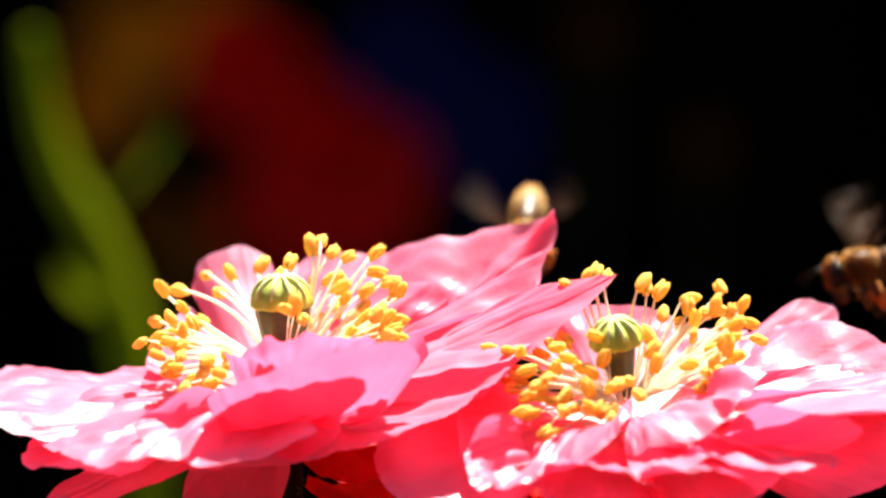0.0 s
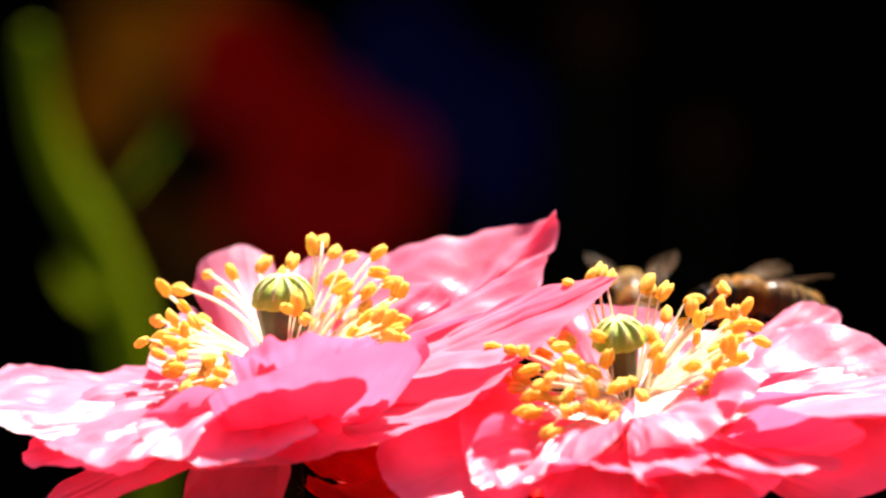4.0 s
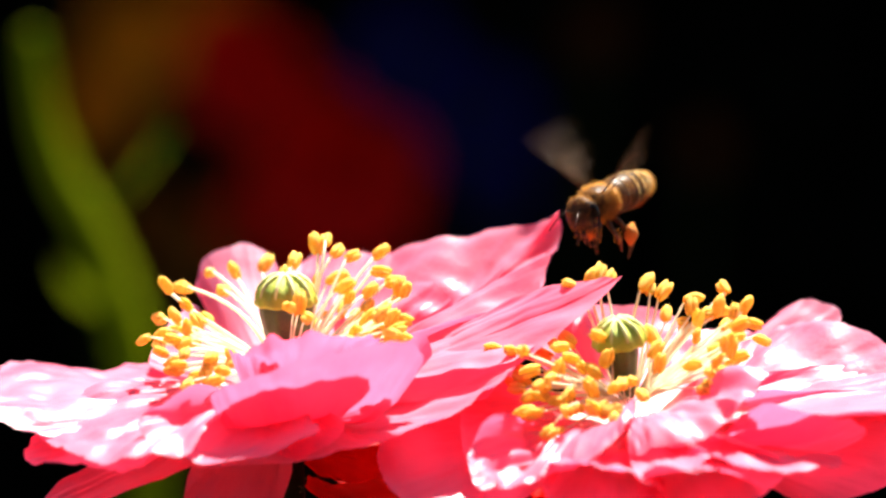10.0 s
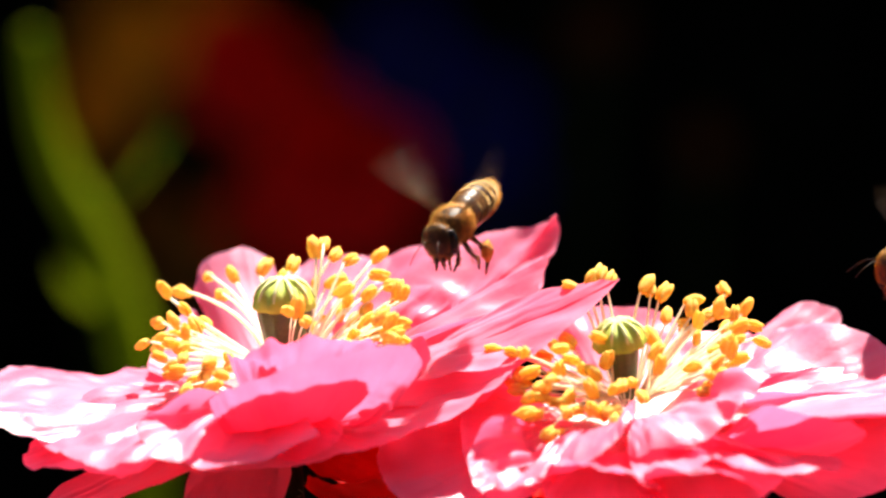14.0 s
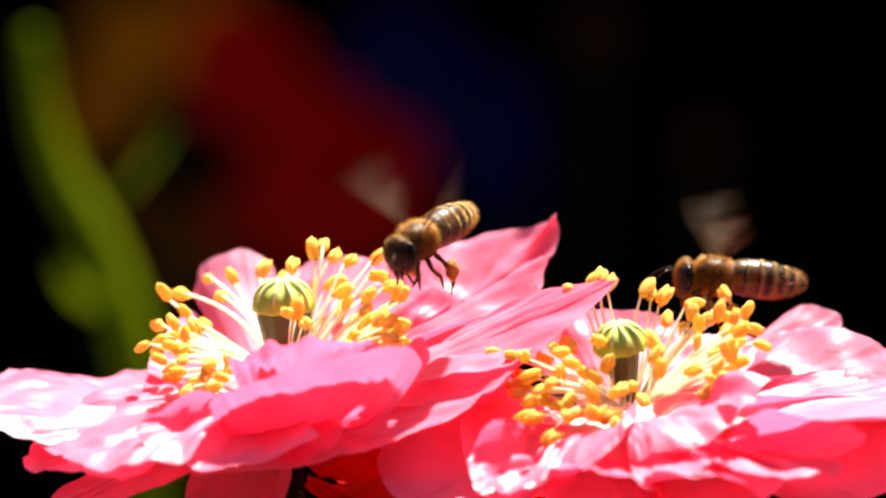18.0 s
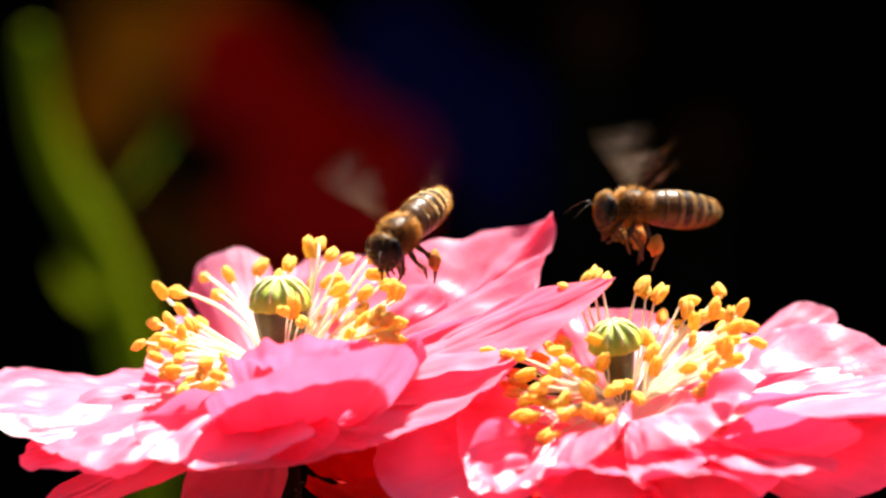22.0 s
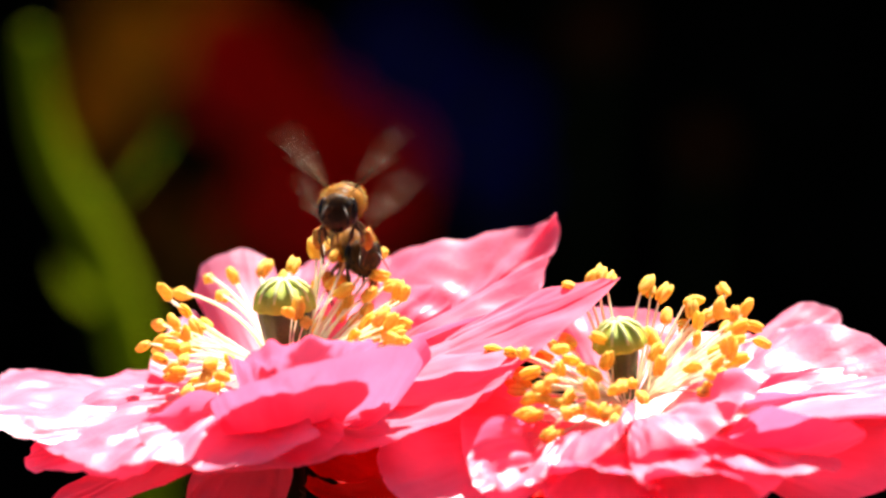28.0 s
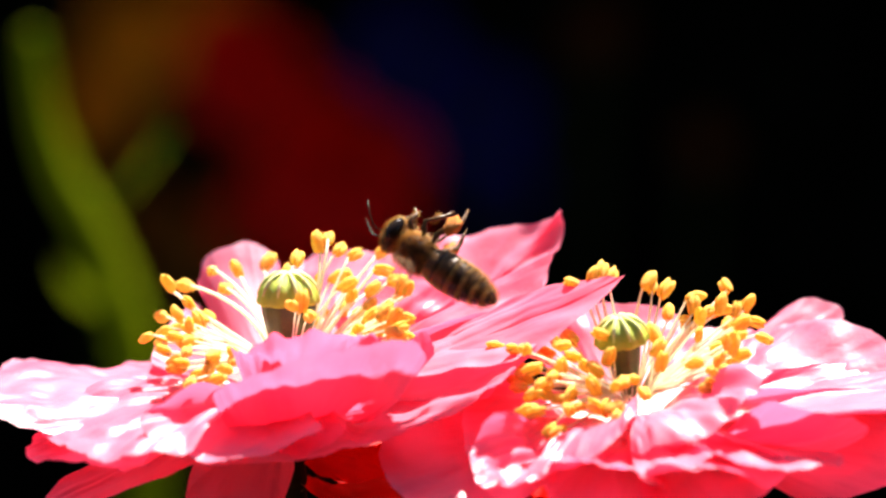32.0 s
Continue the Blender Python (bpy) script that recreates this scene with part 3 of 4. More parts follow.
far_poppy("red_poppy", "large blurred red poppy in shade behind", (-0.0323, 0.892, 0.3679), FAR_RED, 33, 72, 3)
far_poppy("red_poppy", "blurred red poppy leaning beside a larger one", (-0.0582, 0.905, 0.3927), FAR_RED, 26, 66, 31)
far_poppy("red_poppy", "dim red poppy low in the shade", (-0.0569, 0.93, 0.3454), FAR_RED, 20, 80, 37)
far_poppy("orange_poppy", "blurred orange poppy in shade behind", (-0.0973, 0.946, 0.3972), ORANGE, 21, 72, 9)
far_poppy("orange_poppy", "blurred orange poppy turned aside in shade", (-0.1125, 0.95, 0.3773), ORANGE, 15, 80, 12)
far_poppy("orange_poppy", "dim orange poppy above the red ones", (-0.0724, 0.96, 0.4084), ORANGE, 14, 84, 14)
far_poppy("rust_poppy", "small blurred rust-brown flower in shade", (-0.0846, 0.937, 0.3387), RUST, 20, 70, 15)
far_poppy("rust_poppy", "rust-brown flower coloured darker to stand for deep shade", (0.0837, 0.95, 0.3643), RUST_SHADE, 9, 70, 21)
far_poppy("rust_poppy", "rust-brown flower high up, coloured darker for the shade", (0.0486, 0.95, 0.4031), RUST_SHADE, 9, 76, 25)


def cornflower(at, size, tilt, seed):
    flower = tagged(new("cornflower"), "blurred deep blue cornflower in shade behind", "flower", "cornflowers")
    rng = random.Random(seed)
    for k in range(12):
        spec = (30 * k + rng.uniform(-6, 6), size, size * 0.24, 20, 45, -0.15, 0.2, 0, size * 0.04)
        part("floret", petal_mesh(*spec, seed + k, BLUE, 0.0, 0.0, 0.0, 8, 8), flower)
    part("bud", mesh_from("bud", *ball_data((0, 0, -0.002), (0.005, 0.005, 0.007)), STEM), flower)
    flower.matrix_basis = Matrix.Translation(at) @ pose(0, 0, 0, tilt, 0, 0)
    m = flower.matrix_basis.inverted()
    pts = [m @ Vector((at[0] + 0.01 * math.sin(s * 0.3), at[1] + 0.002 * s, at[2] * (1 - s / 10))) for s in range(11)]
    part("stem", mesh_from("stem", *tube_data(pts, [0.0014] * 11, 8), STEM_SHADE), flower)


cornflower((-0.0121, 0.896, 0.401), 18, 70, 1)
cornflower((0.0107, 0.892, 0.3812), 20, 65, 2)
cornflower((0.0168, 0.888, 0.3632), 14, 70, 3)


def green_stalk():
    stalk = tagged(new("green_stalk"), "blurred bright green bent stalk with side leaves", "plant")
    knots = [Vector(p) for p in ((-0.0726, 0.334, 0.4801), (-0.0717, 0.333, 0.4727), (-0.0701, 0.332, 0.4638), (-0.0671, 0.33, 0.4551), (-0.0621, 0.328, 0.4468), (-0.0581, 0.326, 0.4376), (-0.0548, 0.323, 0.427), (-0.0525, 0.32, 0.4155), (-0.0525, 0.32, 0.2), (-0.0525, 0.32, 0.0))]
    pts = [knots[i].lerp(knots[i + 1], f / 4) for i in range(len(knots) - 1) for f in range(4)] + [knots[-1]]
    part("stem", mesh_from("stem", *tube_data(pts, [0.0017 + 0.0022 * min(1, i / 22) for i in range(len(pts))], 10), LEAF), stalk)

    def blade(a, b, width, sag):
        a, b = Vector(a), Vector(b)
        verts = []
        for i in range(14):
            s = i / 13
            c = a.lerp(b, s) + Vector((0, 0, -sag * math.sin(math.pi * s)))
            w = width * math.sin(math.pi * (0.08 + 0.9 * s)) ** 0.8
            for j in range(5):
                u = j / 2 - 1
                verts.append(c + Vector((w * u * 0.7, -0.3 * w * abs(u), w * u * 0.7)))
        part("leaf", mesh_from("leaf", verts, grid_faces(14, 5), LEAF), stalk)

    blade((-0.0616, 0.328, 0.4463), (-0.0499, 0.365, 0.4585), 0.0018, 0.001)
    blade((-0.0566, 0.325, 0.4327), (-0.0697, 0.35, 0.4353), 0.0018, 0.002)


green_stalk()

# ---- ground and a made-up hedge, coloured near-black, that closes the view ----
def ground():
    verts, n = [], 60
    for i in range(n):
        for j in range(n):
            x, y = (2 * i / (n - 1) - 1), (2 * j / (n - 1) - 1)
            x, y = math.copysign(abs(x) ** 3, x) * 400, math.copysign(abs(y) ** 3, y) * 400
            z = 0.02 * noise.noise((x * 2.1, y * 2.1, 0)) if abs(x) + abs(y) < 12 else 0.0
            verts.append((x, y, z - 0.012))
    tagged(new("ground", mesh_from("ground", verts, grid_faces(n, n)[::1], SOIL)), "dark bare garden soil", "ground", "", "structure")


ground()


def hedge():
    """A made-up clipped evergreen hedge, there to shade the far flowers: a lumpy core with a rounded crest, leaves all
    over it.
    """
    thing = tagged(new("hedge"), "made-up tall dense evergreen hedge, coloured near-black to stand for shade", "hedge", "", "")
    wide, high, deep = 3.2, 2.4, 1.2

    def skin(along, round_way):
        """A point of the hedge's skin: along from -1 to 1, round_way from 0 (front foot) over the crest to 1 (back foot)."""
        x = along * wide
        end = max(0.0, abs(along) - 0.88) / 0.12
        thick = deep / 2 * math.sqrt(max(0.02, 1 - end * end))
        up = (high - thick) / (2 * (high - thick) + math.pi * thick)
        if round_way < up:
            y, z, n = -thick, round_way / up * (high - thick), Vector((0, -1, 0))
        elif round_way > 1 - up:
            y, z, n = thick, (1 - round_way) / up * (high - thick), Vector((0, 1, 0))
        else:
            w = math.pi * (round_way - up) / (1 - 2 * up)
            y, z, n = -thick * math.cos(w), high - thick + thick * math.sin(w), Vector((0, -math.cos(w), math.sin(w)))
        lump = 0.07 * noise.noise((x * 1.7, z * 1.7, y)) + 0.03 * noise.noise((x * 5, z * 5, y * 5 + 3))
        return Vector((x, 1.62 + deep / 2 + y, z - 0.02)) + n * (lump - 0.05), n

    rows, cols = 70, 90
    verts = [skin(2 * i / (rows - 1) - 1, j / (cols - 1))[0] for i in range(rows) for j in range(cols)]
    faces = grid_faces(rows, cols) + [tuple(range(cols)), tuple(range((rows - 1) * cols, rows * cols))[::-1]]
    part("core", mesh_from("core", verts, faces, SHADE_CORE), thing)
    rng = random.Random(4)
    pieces_v, pieces_f = [], []
    for k in range(46000):
        near = k < 9000
        p, n = skin(rng.uniform(-0.19, 0.19), rng.uniform(0.0, 0.09)) if near else skin(rng.uniform(-1, 1), rng.random())
        big = 1.0 if near else 2.2
        way = (n + Vector((rng.uniform(-1, 1), rng.uniform(-1, 1), rng.uniform(-0.8, 0.8)))).normalized()
        across = way.cross(Vector((rng.uniform(-1, 1), rng.uniform(-1, 1), rng.uniform(-1, 1)))).normalized()
        a, b = big * rng.uniform(0.005, 0.009), big * rng.uniform(0.022, 0.038)
        i = len(pieces_v)
        bend = way.cross(across) * b * 0.12
        pieces_v += [p, p + way * b / 2 + across * a + bend, p + way * b, p + way * b / 2 - across * a + bend]
        pieces_f += [(i, i + 1, i + 2), (i, i + 2, i + 3)]
    tagged(part("leaves", mesh_from("leaves", pieces_v, pieces_f, SHADE_LEAF), thing), "", "", "", "stuff")
    return thing


# Unseen second hedge behind the camera, added to hold off skylight.
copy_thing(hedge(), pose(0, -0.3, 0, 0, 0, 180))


# ---- honey bees: nose along +x, back up, origin in the thorax ----
def hair_data(rng, centre, size, count, long, keep, lean=(-0.25, 0, 0), thick=0.035):
    verts, faces = [], []
    c = Vector(centre)
    while count:
        d = Vector((rng.gauss(0, 1), rng.gauss(0, 1), rng.gauss(0, 1))).normalized()
        if not keep(d):
            continue
        count -= 1
        p = c + Vector((d.x * size[0], d.y * size[1], d.z * size[2])) * 0.97
        way = (d + Vector(lean) + Vector((rng.uniform(-0.3, 0.3), rng.uniform(-0.3, 0.3), rng.uniform(-0.3, 0.3)))).normalized()
        tip = p + way * long * rng.uniform(0.6, 1.15)
        a = way.orthogonal().normalized() * thick
        b = way.cross(a)
        i = len(verts)
        verts += [(p + a) * MM, (p - a * 0.5 + b * 0.87) * MM, (p - a * 0.5 - b * 0.87) * MM, tip * MM]
        faces += [(i, i + 1, i + 3), (i + 1, i + 2, i + 3), (i + 2, i, i + 3)]
    return verts, faces


def scaled(data, k=MM):
    return [tuple(Vector(v) * k) for v in data[0]], data[1]


def build_bee():
    bee = tagged(new("honey_bee"), "brown furry honey bee with banded abdomen and pollen loads", "bee", "honey bees")
    rng = random.Random(8)
    everywhere = lambda d: True
    bare = lambda d: rng.random() > (0.80 if d.z > 0.80 and d.x < 0.5 else 0.0)
    thorax = part("thorax", mesh_from("thorax", *scaled(ball_data((0, 0, 0), (2.10, 1.80, 1.68), 18, 26, 0.06)), THORAX), bee, "dark thorax under golden fur, bare on top")
    part("fur", mesh_from("fur", *hair_data(rng, (0, 0, 0), (2.10, 1.80, 1.68), 4600, 0.72, bare, (-0.35, 0, 0.05), 0.022), FUR), thorax, "golden brown fur")
    head = part("head", mesh_from("head", *scaled(ball_data((2.85, 0, -0.50), (0.98, 1.80, 1.85), 14, 22, 0.05)), THORAX), bee)
    part("fur", mesh_from("fur", *hair_data(rng, (2.85, 0, -0.50), (0.98, 1.80, 1.85), 1500, 0.40, lambda d: abs(d.y) < 0.75, (0.25, 0, 0.1), 0.016), FUR), head, "short tan face hair")
    for side in (1, -1):
        part("eye", mesh_from("eye", *scaled(ball_data((2.80, 1.36 * side, -0.38), (0.62, 0.60, 1.28), 14, 18)), EYE_BLACK), head, "large glossy dark compound eye")
        part("antenna", mesh_from("antenna", *scaled(tube_data([(3.6, 0.35 * side, -0.3), (4.3, 0.65 * side, 0.25), (4.9, 0.85 * side, 0.15), (5.8, 1.2 * side, -0.5), (6.6, 1.5 * side, -1.3)], [0.055, 0.045, 0.055, 0.06, 0.045], 8)), SKIN), head)
        part("jaw", mesh_from("jaw", *scaled(tube_data([(3.1, 0.55 * side, -1.8), (3.35, 0.4 * side, -2.2), (3.4, 0.1 * side, -2.45)], [0.26, 0.24, 0.1], 8)), SKIN), head)
    part("tongue", mesh_from("tongue", *scaled(tube_data([(3.0, 0, -2.1), (2.9, 0, -2.9), (2.6, 0, -3.6)], [0.2, 0.14, 0.06], 8)), LEG), head)
    # abdomen: overlapping rings, pale hair at each front edge
    outline = ((-1.2, 1.1), (-1.6, 1.45), (-2.3, 1.74), (-3.4, 1.90), (-4.6, 1.90), (-5.8, 1.76), (-6.9, 1.50), (-7.9, 1.12), (-8.7, 0.68), (-9.3, 0.2))

    def girth(x):
        for (xa, ra), (xb, rb) in zip(outline, outline[1:]):
            if xb <= x <= xa:
                return ra + (rb - ra) * (x - xa) / (xb - xa)
        return 0.2

    abdomen = part("abdomen", mesh_from("abdomen", *scaled(lathe_data([(x, r * 0.93) for x, r in outline], 24)), SKIN), bee, "glossy dark brown banded abdomen")
    edges = (-1.5, -2.9, -4.3, -5.6, -6.8, -7.9, -9.25)
    for k in range(6):
        a, b = edges[k], edges[k + 1]
        prof = [(a + (b - a) * s, girth(a + (b - a) * s) * (0.995 + 0.008 * s)) for s in (0, 0.2, 0.4, 0.6, 0.72, 0.84, 0.97)]
        prof.append((b - 0.04, girth(b) * 0.97))
        ring = mesh_from("abdomen_ring", *scaled(lathe_data(prof, 28)), RING if k < 4 else SKIN)
        ring.materials.append(SKIN)
        for face in ring.polygons:
            if face.index >= 28 * (5 if k < 2 else 2):
                face.material_index = 1
        part("abdomen_ring", ring, abdomen)
        verts, faces = [], []
        for q in range((200, 160, 420, 620, 620, 460)[k]):
            w = rng.uniform(0, 2 * math.pi)
            x = a - rng.uniform(0.0, 0.34)
            r = girth(x) * 0.985
            d = Vector((0, math.sin(w), math.cos(w)))
            p = Vector((x, 0, 0)) + d * r
            tip = p + (d * 0.05 + Vector((-1.0, rng.uniform(-0.15, 0.15), rng.uniform(-0.15, 0.15)))) * rng.uniform(0.22, 0.42)
            e = d.cross(Vector((1, 0, 0))) * 0.03
            i = len(verts)
            verts += [(p + e) * MM, (p - e) * MM, (p + d * 0.03) * MM, tip * MM]
            faces += [(i, i + 1, i + 3), (i + 1, i + 2, i + 3), (i + 2, i, i + 3)]
        if verts:
            part("hair_band", mesh_from("hair_band", verts, faces, BAND), abdomen, "pale hair band")
    verts, faces = hair_data(rng, (-5.2, 0, 0), (4.0, 1.80, 1.80), 2300, 0.50, lambda d: d.z < (-0.15 if rng.random() < 0.6 else 0.75), (-0.8, 0, -0.1), 0.018)
    part("belly_hair", mesh_from("belly_hair", verts, faces, FUR), abdomen, "golden hair fringe")
    # legs: thigh, shin and foot bent under the body
    def leg(name, hip, knee, ankle, toe, thick, load):
        hip, knee, ankle, toe = map(Vector, (hip, knee, ankle, toe))
        pts = [hip, hip.lerp(knee, 0.5), knee, knee.lerp(ankle, 0.35), knee.lerp(ankle, 0.75), ankle, ankle.lerp(toe, 0.35), ankle.lerp(toe, 0.7), toe]
        rad = [0.22, 0.30, 0.20, 0.26 * thick, 0.34 * thick, 0.20, 0.22 * thick, 0.13, 0.09]
        ob = part(name, mesh_from(name, *scaled(tube_data(pts, rad, 8)), LEG), bee)
        mid = knee.lerp(ankle, 0.6)
        verts, faces = hair_data(rng, mid, (0.3, 0.3, 0.7), 90, 0.35, everywhere, (0, 0, 0), 0.022)
        part("bristles", mesh_from("bristles", verts, faces, FUR), ob)
        if load:
            part("pollen_load", mesh_from("pollen_load", *scaled(ball_data(mid + Vector((0, 0.28 * load, 0)), (0.75, 0.55, 1.0), 12, 14, 0.35, 2.0)), POLLEN), ob, "packed orange pollen")

    for side in (1, -1):
        leg("fore_leg", (1.3, 0.8 * side, -1.3), (2.1, 1.4 * side, -1.9), (2.0, 1.2 * side, -3.0), (2.7, 0.9 * side, -3.7), 0.7, 0)
        leg("middle_leg", (0.2, 1.0 * side, -1.5), (0.7, 2.0 * side, -2.5), (-0.4, 2.1 * side, -3.7), (-0.9, 1.8 * side, -5.0), 0.7, 0)
        leg("hind_leg", (-0.9, 1.0 * side, -1.4), (-1.1, 2.0 * side, -2.3), (-2.3, 2.2 * side, -4.1), (-1.9, 1.9 * side, -6.0), 1.05, side)
    return bee


def wing_mesh(name, length, chord, side):
    """A wing reaching sideways from its hinge, its front edge towards +x."""
    verts, faces, n = [], [], 14
    for i in range(n):
        s = i / (n - 1)
        front = chord * 0.42 * math.sin(math.pi * min(1, 0.06 + 0.52 * s)) * (1 - max(0, s - 0.82) / 0.18 * 0.75)
        back = -chord * (0.12 + 0.62 * math.sin(math.pi * min(0.5, 0.55 * s ** 1.1))) * (1 - (max(0, s - 0.7) / 0.3) ** 2 * 0.8)
        for j in range(7):
            u = j / 6
            x = front + (back - front) * u
            verts.append((x * MM, side * length * s * MM, (0.12 * math.sin(u * 9) * s - 0.25 * s * s * u) * MM))
    return mesh_from(name, verts, grid_faces(n, 7), WING)


def vein_mesh(length, chord, side):
    pieces = []
    for a, b, r in (((0.2, 0), (0.40, 0.75), 0.10), ((0.05, 0), (0.2, 0.9), 0.06), ((0.0, 0.05), (-0.25, 0.85), 0.05), ((-0.05, 0.05), (-0.45, 0.55), 0.05), ((0.3, 0.45), (-0.3, 0.5), 0.04), ((0.3, 0.7), (-0.2, 0.72), 0.04)):
        pieces.append(tube_data([(chord * (a[0] + (b[0] - a[0]) * s) * MM, side * length * (a[1] + (b[1] - a[1]) * s) * MM, 0.05 * MM) for s in (0, 0.5, 1)], [r * MM * 0.5] * 3, 5))
    return mesh_from("vein", *join_data(pieces), LEG)


def add_wings(bee):
    made = []
    for side in (1, -1):
        for name, length, chord, hinge in (("fore_wing", 8.4, 2.9, (0.5, 1.0, 1.35)), ("hind_wing", 5.8, 2.1, (-0.5, 1.0, 1.25))):
            wing = part(name, wing_mesh(name, length, chord, side), bee, "brown translucent veined wing")
            part("vein", vein_mesh(length, chord, side), wing)
            made.append((wing, side, name == "fore_wing", Vector((hinge[0], hinge[1] * side, hinge[2])) * MM))
    return made


bees = [build_bee()]
bees += [copy_thing(bees[0], Matrix()), copy_thing(bees[0], Matrix())]
wings = [add_wings(b) for b in bees]


def motions():
    """Every keyed thing: the poppies sway, the bees fly and beat their wings."""
    def sway(at, tilt, rows):
        return [(t, Matrix.Translation(at + Vector((dx, 0, dz)) * MM) @ pose(0, 0, 0, 0, turn, 0) @ pose(0, 0, 0, tilt, 0, 0)) for t, dx, dz, turn in rows]

    # seconds, sideways and up in millimetres, turn in degrees
    walk(poppy_left, sway(LEFT_AT, 0, [
        (0.0, 0.00, 0.17, -0.68),
        (0.5, -0.06, 0.49, -0.27),
        (1.0, -0.06, 0.44, -0.27),
        (1.5, -0.17, 0.17, -0.82),
        (2.0, 0.60, 0.17, 0.41),
        (2.5, 0.77, 0.49, 0.55),
        (3.0, 0.11, 0.49, -0.27),
        (3.5, 0.11, 0.17, -0.41),
        (5.5, 0.33, 0.28, -0.27),
        (6.0, 0.60, 0.33, 0.41),
        (6.5, 0.60, 0.60, 0.55),
        (7.0, 0.33, 0.49, 0.14),
        (7.5, 0.17, 0.33, -0.41),
        (8.0, 0.28, 0.11, -0.55),
        (8.5, 0.17, 0.17, -0.41),
        (9.0, 0.00, 0.60, -0.27),
        (9.5, 0.17, 0.60, 0.27),
        (10.0, 0.28, 0.33, -0.00),
        (10.5, 0.28, 0.11, -0.55),
        (11.0, 0.11, 0.17, -0.27),
        (12.0, 0.00, 0.17, 0.14),
        (13.0, 0.00, -0.00, -0.00),
        (14.0, 0.17, -0.06, -0.27),
        (14.5, 0.17, -0.00, -0.27),
        (16.5, 0.44, -0.00, 0.41),
        (17.0, 0.33, -0.06, -0.55),
        (17.5, 0.33, -0.17, -0.68),
        (18.0, 0.17, -0.22, -0.55),
        (19.0, 0.11, -0.06, -0.14),
        (20.0, 0.00, -0.00, -0.00),
        (21.0, -0.06, -0.00, -0.41),
        (22.0, -0.17, -0.06, -0.55),
        (23.0, -0.17, -0.06, -0.68),
        (24.0, -0.06, -0.00, -0.82),
        (25.0, 0.00, -0.06, -0.68),
        (25.5, 0.11, -0.06, -0.55),
        (27.5, 0.28, -0.00, -0.41),
        (28.0, 0.28, -0.17, -0.68),
        (28.5, 0.00, -0.33, -0.82),
        (29.0, -0.33, -0.55, -0.95),
        (29.5, -0.49, -0.49, -0.82),
        (30.0, -0.33, -0.55, -0.82),
        (30.5, -0.22, -0.55, -0.82),
        (31.0, 0.00, -0.33, -0.82),
        (31.5, 0.33, 0.17, 0.14),
        (32.0, 0.49, 0.49, 0.14),
    ]))
    walk(poppy_right, sway(RIGHT_AT, 8, [
        (0.0, 0.00, 0.22, -0.30),
        (0.5, -0.17, 0.33, -0.30),
        (1.0, -0.17, 0.33, -0.45),
        (1.5, -0.22, -0.00, 0.00),
        (2.0, 0.60, -0.17, 0.90),
        (2.5, 0.77, 0.22, 1.06),
        (3.0, 0.11, 0.33, 0.45),
        (3.5, 0.17, 0.17, 0.30),
        (5.5, 0.33, 0.17, 0.75),
        (6.0, 0.71, 0.06, 0.45),
        (6.5, 0.60, 0.22, 0.60),
        (7.0, 0.33, 0.39, 0.15),
        (7.5, 0.17, 0.06, 0.15),
        (8.0, 0.17, -0.00, 0.30),
        (8.5, 0.11, 0.39, -0.15),
        (9.0, -0.06, 0.39, 0.15),
        (9.5, 0.11, 0.17, 0.45),
        (10.0, 0.28, 0.22, -0.15),
        (10.5, 0.17, 0.22, -0.30),
        (11.0, 0.11, 0.06, 0.00),
        (12.0, 0.00, -0.11, 0.45),
        (13.0, 0.00, -0.00, 0.00),
        (14.0, 0.28, 0.06, 0.00),
        (14.5, 0.28, 0.06, 0.45),
        (16.5, 0.33, -0.33, 0.90),
        (17.0, 0.44, -0.44, 0.45),
        (17.5, 0.33, -0.28, 0.00),
        (18.0, 0.33, -0.28, 0.00),
        (19.0, 0.11, -0.17, 0.00),
        (20.0, 0.00, -0.11, 0.00),
        (21.0, -0.06, -0.11, -0.30),
        (22.0, -0.06, -0.11, -0.45),
        (23.0, -0.06, -0.00, -0.45),
        (24.0, -0.06, -0.00, -0.15),
        (25.0, 0.11, -0.00, -0.15),
        (25.5, 0.11, -0.00, -0.15),
        (27.5, 0.33, -0.00, 0.00),
        (28.0, 0.28, -0.00, 0.00),
        (28.5, 0.00, -0.00, -0.75),
        (29.0, -0.33, 0.06, -1.06),
        (29.5, -0.49, -0.00, -1.21),
        (30.0, -0.33, -0.17, -0.60),
        (30.5, -0.22, -0.28, -0.45),
        (31.0, 0.00, -0.17, 0.30),
        (31.5, 0.33, -0.00, 0.00),
        (32.0, 0.49, 0.39, -0.15),
    ]))
